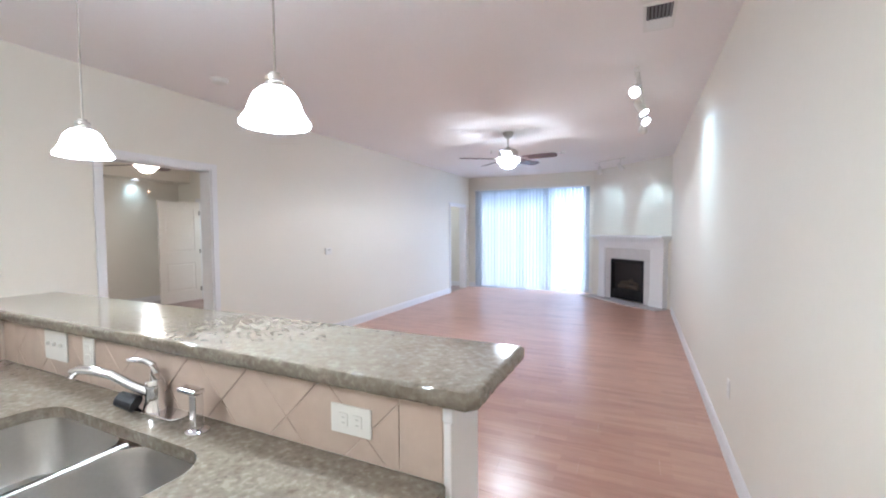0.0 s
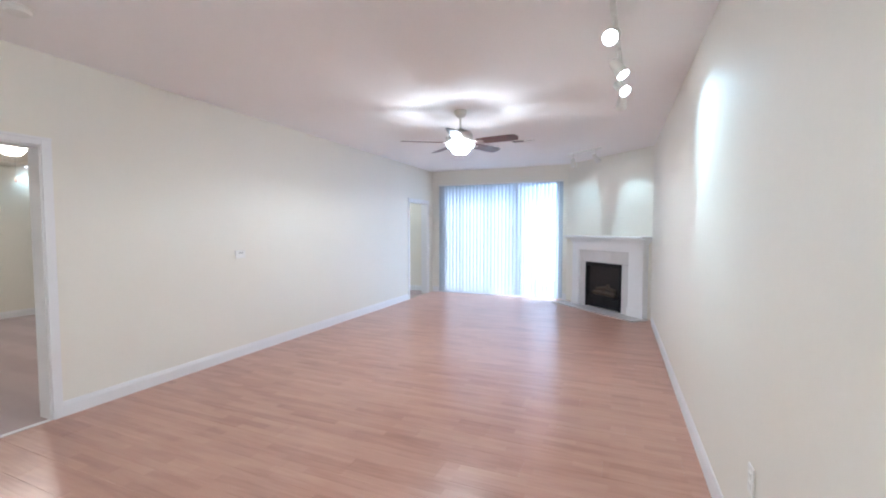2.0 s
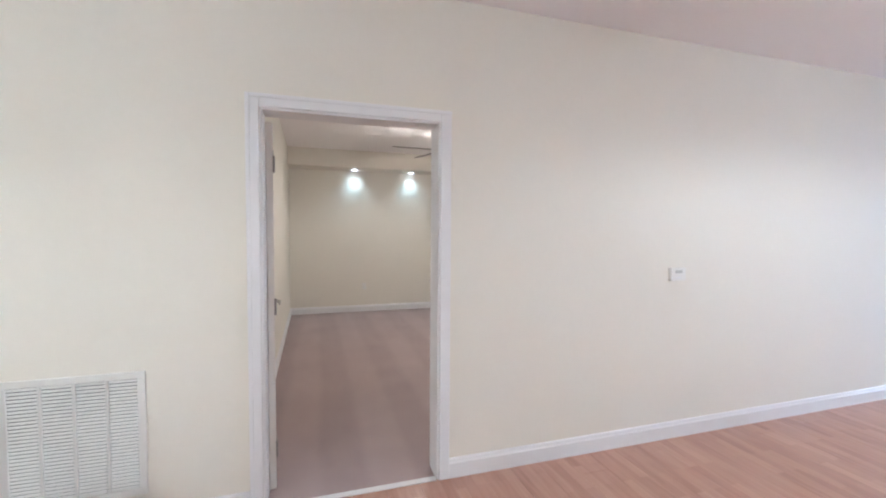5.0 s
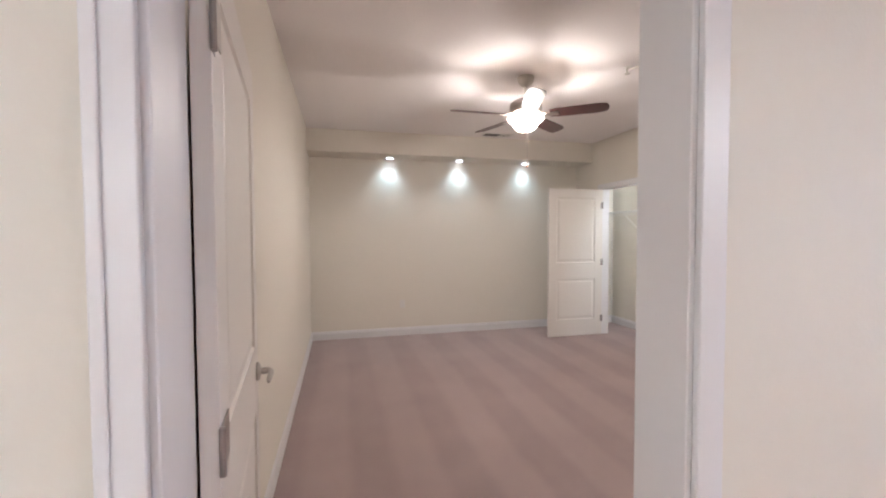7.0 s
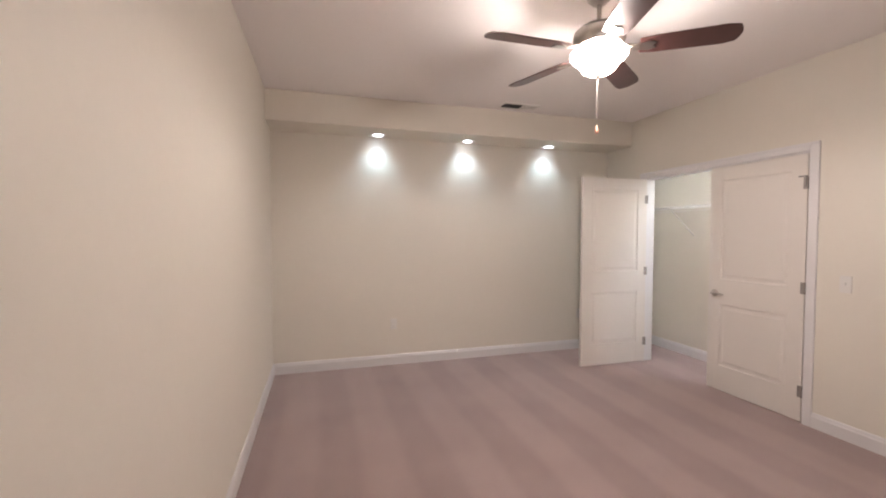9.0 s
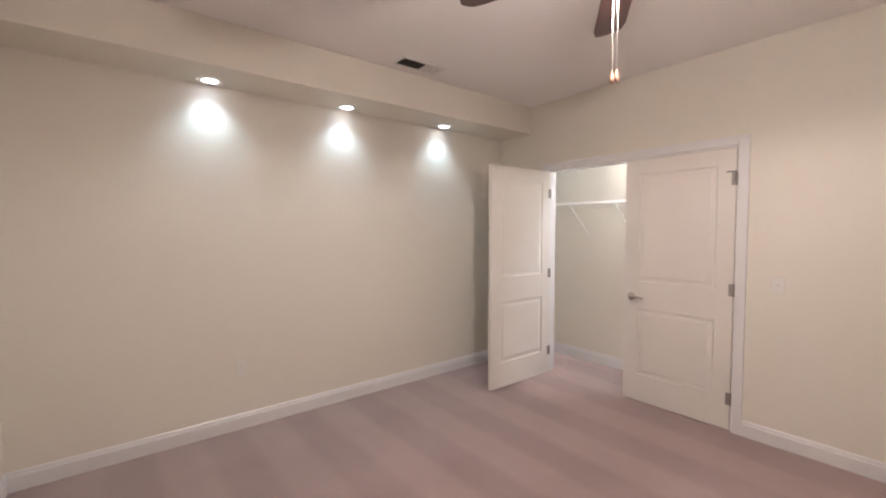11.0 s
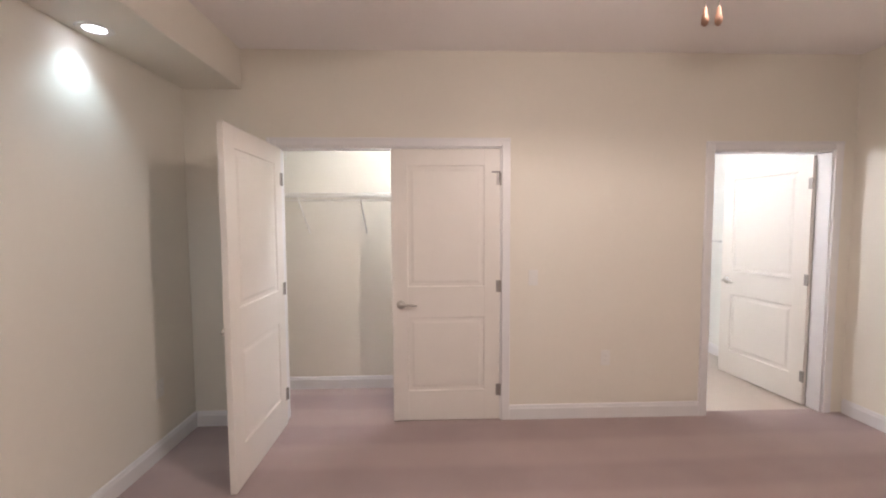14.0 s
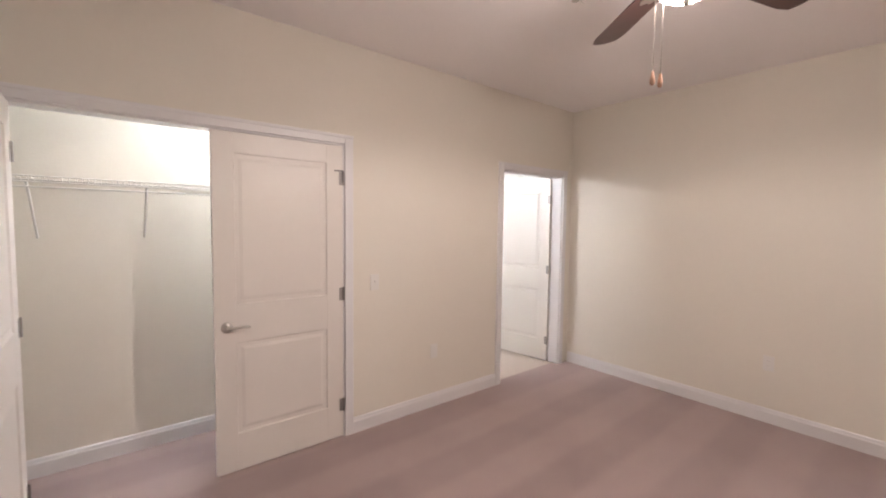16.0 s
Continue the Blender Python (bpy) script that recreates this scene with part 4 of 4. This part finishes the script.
t = thing("kitchen_counter", Matrix(), "polished speckled granite kitchen counter with undermount sink cut-out", "countertop")


def rounded(x0, x1, y0, y1, r, n=7):
    pts = []
    for cx, cy, a in ((x1 - r, y1 - r, 0), (x0 + r, y1 - r, 90), (x0 + r, y0 + r, 180), (x1 - r, y0 + r, 270)):
        pts += [(cx + r * math.cos(radians(a + 90 * k / n)), cy + r * math.sin(radians(a + 90 * k / n))) for k in range(n + 1)]
    return pts


def plate_with_hole(outer, holes, z0, z1):
    """A slab whose top and bottom are filled between an outline and its holes."""
    bm = bmesh.new()
    for z in (z0, z1):
        edges = []
        for loop in [outer] + holes:
            vs = [bm.verts.new((x, y, z)) for x, y in loop]
            edges += [bm.edges.new((vs[i], vs[(i + 1) % len(vs)])) for i in range(len(vs))]
        bmesh.ops.triangle_fill(bm, edges=edges, use_beauty=True)
    for loop in [outer] + holes:
        a = [bm.verts.new((x, y, z0)) for x, y in loop]
        b = [bm.verts.new((x, y, z1)) for x, y in loop]
        for i in range(len(loop)):
            j = (i + 1) % len(loop)
            bm.faces.new((a[i], a[j], b[j], b[i]))
    bmesh.ops.remove_doubles(bm, verts=bm.verts[:], dist=1e-5)
    bmesh.ops.recalc_face_normals(bm, faces=bm.faces[:])
    return bm


hole = rounded(SX0, SX1, SY0, SY1, 0.09)
part("slab", plate_with_hole([(KX, -0.06), (BAR_R + 0.0, -0.06), (BAR_R + 0.0, TILE_Y - 0.002), (KX, TILE_Y - 0.002)], [hole], CT_Z - 0.035, CT_Z), GRANITE, t)
part("edge_strip", boxes((KX, BAR_R, -0.075, -0.061, CT_Z - 0.04, CT_Z - 0.002), bevel=0.003), GRANITE, t)
part("leg_slab", boxes((KX, KX + 0.6, -1.6, -0.062, CT_Z - 0.035, CT_Z), bevel=0.004), GRANITE, t)
for x0, x1 in ((KX + 0.002, KX + 0.60), (KX + 0.61, SX0 - 0.02), (SX1 + 0.02, BAR_R - 0.005)):
    c = thing("base_cabinet", Matrix(), "white base cabinet under the granite counter", "cabinet")
    part("body", boxes((x0, x1, -0.03, TILE_Y - 0.01, 0.0, CT_Z - 0.036)), DOOR, c)
    part("door", boxes((x0 + 0.01, x1 - 0.01, -0.05, -0.031, 0.12, CT_Z - 0.06), bevel=0.003), DOOR, c)

t = thing("kitchen_sink", Matrix(), "double-bowl brushed stainless steel undermount sink", "sink")
DIVX = -1.245


def bowl(x0, x1, depth):
    bm = bmesh.new()
    loops = []
    for inset, z, r in ((0.0, CT_Z - 0.036, 0.085), (0.004, CT_Z - 0.05, 0.085), (0.012, CT_Z - depth + 0.05, 0.08), (0.03, CT_Z - depth + 0.012, 0.07), (0.06, CT_Z - depth, 0.05)):
        loops.append([bm.verts.new((x, y, z)) for x, y in rounded(x0 + inset, x1 - inset, SY0 - 0.008 + inset, SY1 + 0.008 - inset, r)])
    n = len(loops[0])
    for a, b in zip(loops, loops[1:]):
        for i in range(n):
            bm.faces.new((a[i], a[(i + 1) % n], b[(i + 1) % n], b[i]))
    bm.faces.new(loops[-1])
    bmesh.ops.recalc_face_normals(bm, faces=bm.faces[:])
    return bm


for x0, x1 in ((SX0 - 0.008, DIVX - 0.012), (DIVX + 0.012, SX1 + 0.008)):
    b = part("bowl", bowl(x0, x1, 0.21), STEEL, t, smooth=True)
    part("drain", lathe([(0, 0.002), (0.03, 0.001), (0.042, 0.004), (0.045, 0), (0, -0.001)], 28, (x0 + x1) / 2, 0.26, CT_Z - 0.209), CHROME, b, "chrome drain", True)
part("divider", tube([(DIVX, SY0 + 0.02, CT_Z - 0.045), (DIVX, (SY0 + SY1) / 2, CT_Z - 0.047), (DIVX, SY1 - 0.012, CT_Z - 0.042)], 0.011, 12), STEEL, t, smooth=True)

t = thing("kitchen_faucet", pose(-1.30, 0.60, CT_Z), "chrome pull-out kitchen faucet with dark spray head ring", "faucet")
part("base_plate", prism(rounded(-0.13, 0.13, -0.03, 0.03, 0.03), 0, 0.010, 0.003), CHROME, t)
part("body", lathe([(0.032, 0.01), (0.03, 0.02), (0.024, 0.035), (0.023, 0.075), (0.026, 0.085), (0.02, 0.10), (0, 0.102)], 28), CHROME, t, smooth=True)
part("spout", tube([(-0.0, -0.005, 0.06), (-0.05, -0.03, 0.082), (-0.11, -0.06, 0.118), (-0.155, -0.085, 0.132), (-0.19, -0.10, 0.134), (-0.205, -0.11, 0.126), (-0.21, -0.113, 0.112)], [0.015, 0.014, 0.0135, 0.013, 0.013, 0.013, 0.011], 16), CHROME, t, smooth=True)
part("spray_ring", tube([(-0.045, -0.028, 0.028), (-0.09, -0.05, 0.045)], [0.026, 0.022], 16), RUBBER, t, "black rubber spray grip")
part("handle", tube([(0.0, 0.0, 0.095), (0.004, 0.0, 0.122), (0.0, -0.002, 0.145), (-0.025, -0.012, 0.157), (-0.075, -0.03, 0.158)], [0.016, 0.013, 0.010, 0.008, 0.006], 14), CHROME, t, smooth=True)

t = thing("soap_dispenser", pose(-1.065, 0.572, CT_Z), "square chrome soap dispenser on the counter", "soap dispenser")
part("foot", lathe([(0, 0), (0.03, 0), (0.03, 0.006), (0.02, 0.012), (0, 0.013)], 24), CHROME, t, smooth=True)
part("column", boxes((-0.013, 0.013, -0.013, 0.013, 0.012, 0.105), bevel=0.003), CHROME, t)
part("spout", boxes((-0.06, 0.015, -0.016, 0.016, 0.1055, 0.118), bevel=0.003), CHROME, t)

outlet("wall_outlet", pose(-0.60, TILE_Y - 0.004, 1.0, 0, 90, 0), "white sideways outlet plate on the tan tile backsplash", "outlet")
outlet("wall_outlet", pose(-1.746, TILE_Y - 0.004, 1.022), "white outlet on the tan tile behind the faucet", "outlet")
outlet("light_switch", pose(-1.975, TILE_Y - 0.004, 1.022), "white three-gang switch plate on the tan tile", "switch", 3, "toggle")

# ---- closet ----
t = thing("wire_shelf", Matrix(), "white wire closet shelf with hanging rail and braces", "shelf")
SZ, SYF = 1.745, 5.89
for nm, y, z, r in (("front_rod", SYF, SZ, 0.004), ("front_lip", SYF, SZ - 0.03, 0.004), ("hang_rail", SYF + 0.01, SZ - 0.055, 0.005), ("back_rod", 6.232, SZ, 0.004), ("middle_rod", 6.08, SZ - 0.006, 0.004)):
    part(nm, tube([(BX0 + 0.005, y, z), (-6.355, y, z)], r, 6), WHITE, t)
wires = bmesh.new()
x = BX0 + 0.02
while x < -6.37:
    tube([(x, 6.232, SZ + 0.004), (x, SYF, SZ + 0.004), (x, SYF - 0.002, SZ - 0.03)], 0.0016, 4, wires)
    x += 0.026
tagged(part("cross_wires", wires, WHITE, t), kind="stuff")
for x in (-8.33, -7.83, -7.2, -6.65):
    part("brace", tube([(x, SYF, SZ - 0.03), (x, 6.236, SZ - 0.33)], 0.006, 6), WHITE, t)
t = thing("closet_light", pose(-7.0, 5.98, H), "small glowing closet ceiling light", "ceiling light")
part("base", lathe([(0, 0), (0.09, 0), (0.09, -0.015), (0.075, -0.02), (0, -0.02)], 28), WHITE, t)
part("globe", lathe([(0.075, -0.02), (0.085, -0.05), (0.07, -0.085), (0.035, -0.105), (0, -0.11)], 28), OPAL, t, "lit glass globe", True)
lamp("closet_lamp", "POINT", (-7.0, 6.04, H - 0.15), CLOSET_W, (0.92, 0.98, 1.0), 0.06)

# ---- bathroom and far room ----
t = thing("vanity_light", pose(-5.9, 6.25, 2.16), "nickel vanity light bar with three lit glass globes", "wall light")
part("back_plate", boxes((0, 0.02, -0.30, 0.30, -0.05, 0.05), bevel=0.006), NICKEL, t)
for y in (-0.21, 0.0, 0.21):
    part("arm", tube([(0.018, y, 0), (0.06, y, 0.005), (0.08, y, -0.02)], 0.008, 8), NICKEL, t)
    part("globe", lathe([(0.022, 0.0), (0.045, -0.025), (0.055, -0.06), (0.05, -0.09), (0.03, -0.11), (0, -0.115)], 24, 0.08, y, -0.02), OPAL, t, "lit frosted glass globe", True)
lamp("vanity_lamp", "POINT", (-5.76, 6.25, 2.10), BATH_W, (1.0, 0.96, 0.86), 0.04)
t = thing("towel_bar", pose(BX1 - 0.006, 7.25, 1.285), "chrome towel bar on the bathroom wall", "towel bar")
part("bar", tube([(-0.05, -0.35, 0), (-0.05, 0.35, 0)], 0.008, 8), CHROME, t)
for y in (-0.34, 0.34):
    part("bracket", boxes((-0.055, 0, y - 0.012, y + 0.012, -0.012, 0.012), bevel=0.003), CHROME, t)
# this ceiling light is added out of view to light the far room
t = thing("hall_fill_light", pose(-5.0, 8.9, H), "added unseen ceiling light that brightens the far room", "ceiling light")
part("base", lathe([(0, 0), (0.13, 0), (0.13, -0.015), (0, -0.02)], 32), WHITE, t)
part("globe", lathe([(0.12, -0.02), (0.12, -0.05), (0.08, -0.08), (0, -0.095)], 32), OPAL, t, smooth=True)
lamp("hall_fill_lamp", "POINT", (-5.0, 8.9, H - 0.16), HALL_FILL_W, WARM, 0.1)
structure("ledge", boxes((-5.9, -5.6, 8.0, YN, 0.38, 0.44), bevel=0.006), TRIM, "white ledge in the far room", "trim")

# ---- backsplash tiles ----
def clip_poly(poly, x0, x1, z0, z1):
    for axis, lim, keep in ((0, x0, 1), (0, x1, -1), (1, z0, 1), (1, z1, -1)):
        out = []
        for i in range(len(poly)):
            p, q = poly[i - 1], poly[i]
            a, b = keep * (p[axis] - lim), keep * (q[axis] - lim)
            if (a < 0) != (b < 0):
                s = a / (a - b)
                out.append((p[0] + s * (q[0] - p[0]), p[1] + s * (q[1] - p[1])))
            if b >= 0:
                out.append(q)
        poly = out
        if len(poly) < 3:
            return []
    return poly


def tile_field(parent, m, length, z0, z1, side=0.175, border=0.105):
    """Diamond-set tiles with a straight border tile at each end; local x along the wall, facing -y."""
    half = side / math.sqrt(2)
    cells = [[(length - border + 0.001, z0), (length, z0), (length, z1), (length - border + 0.001, z1)], [(0, z0), (border, z0), (border, z1), (0, z1)]]
    for i in range(-1, int(length / half) + 2):
        for j in range(-2, 4):
            if (i + j) % 2:
                continue
            cx, cz, e = i * half, z0 + 0.06 + j * half, half - 0.0013
            cells.append(clip_poly([(cx - e, cz), (cx, cz - e), (cx + e, cz), (cx, cz + e)], border + 0.003, length - border - 0.003, z0, z1))
    for c in cells:
        if len(c) < 3:
            continue
        bm = bmesh.new()
        mxx, mzz = sum(p[0] for p in c) / len(c), sum(p[1] for p in c) / len(c)
        back = [bm.verts.new((x, 0, z)) for x, z in c]
        edge = [bm.verts.new((x, -0.0022, z)) for x, z in c]
        front = [bm.verts.new((mxx + 0.985 * (x - mxx), -0.0036, mzz + 0.985 * (z - mzz))) for x, z in c]
        n = len(c)
        for p, q in ((back, edge), (edge, front)):
            for k in range(n):
                bm.faces.new((p[k], p[(k + 1) % n], q[(k + 1) % n], q[k]))
        bm.faces.new(front)
        bmesh.ops.recalc_face_normals(bm, faces=bm.faces[:])
        ob = part("tile", bm, TILE, parent)
        ob.matrix_basis = m


bs = structure("backsplash", boxes((KX - 0.01, BAR_R - 0.006, TILE_Y + 0.001, TILE_Y + 0.0118, CT_Z - 0.03, BAR_Z - 0.041)), TILE_GROUT, "tan diamond-set tile backsplash", "backsplash")
tile_field(bs, pose(KX + 0.01, TILE_Y + 0.0005, 0), BAR_R - 0.008 - KX - 0.01, CT_Z + 0.002, BAR_Z - 0.043)
bs2 = structure("backsplash_return", boxes((KX - 0.0118, KX - 0.001, -1.6, TILE_Y - 0.001, CT_Z - 0.03, BAR_Z - 0.041)), TILE_GROUT, "tan tile backsplash return", "backsplash")
tile_field(bs2, pose(KX - 0.0008, TILE_Y - 1.6, 0, 0, 0, 90), 1.585, CT_Z + 0.002, BAR_Z - 0.043)

# ---- laminate planks ----
fl = structure("floor", boxes((XW - 0.14, XW - 0.139, YS, YS + 0.01, -0.05, -0.04)), LAMINATE, "glossy reddish laminate plank floor", "floor")
PW, PL = 0.19, 1.22
meshes = {}
row, y = 0, YS
while y < YN:
    y1 = min(y + PW, YN)
    x = XW - 0.0
    first = PL * ((row * 0.37) % 1.0) + 0.08
    length = min(first, PL)
    while x < XE - 0.01:
        x1 = min(x + length, XE)
        key = (round(x1 - x, 3), round(y1 - y, 3))
        if key not in meshes:
            w, dpt = key
            bm = bmesh.new()
            lo = [bm.verts.new(p) for p in ((0.0004, 0.0004, -0.011), (w - 0.0004, 0.0004, -0.011), (w - 0.0004, dpt - 0.0004, -0.011), (0.0004, dpt - 0.0004, -0.011))]
            ed = [bm.verts.new((v.co.x, v.co.y, -0.0008)) for v in lo]
            up = [bm.verts.new(p) for p in ((0.0014, 0.0014, 0), (w - 0.0014, 0.0014, 0), (w - 0.0014, dpt - 0.0014, 0), (0.0014, dpt - 0.0014, 0))]
            for p, q in ((lo, ed), (ed, up)):
                for k in range(4):
                    bm.faces.new((p[k], p[(k + 1) % 4], q[(k + 1) % 4], q[k]))
            bm.faces.new(up)
            meshes[key] = mesh_of("plank", bm, LAMINATE)
        ob = new("plank", meshes[key])
        ob.parent, ob.location = fl, (x, y, 0)
        x, length = x1, PL
    y, row = y1, row + 1
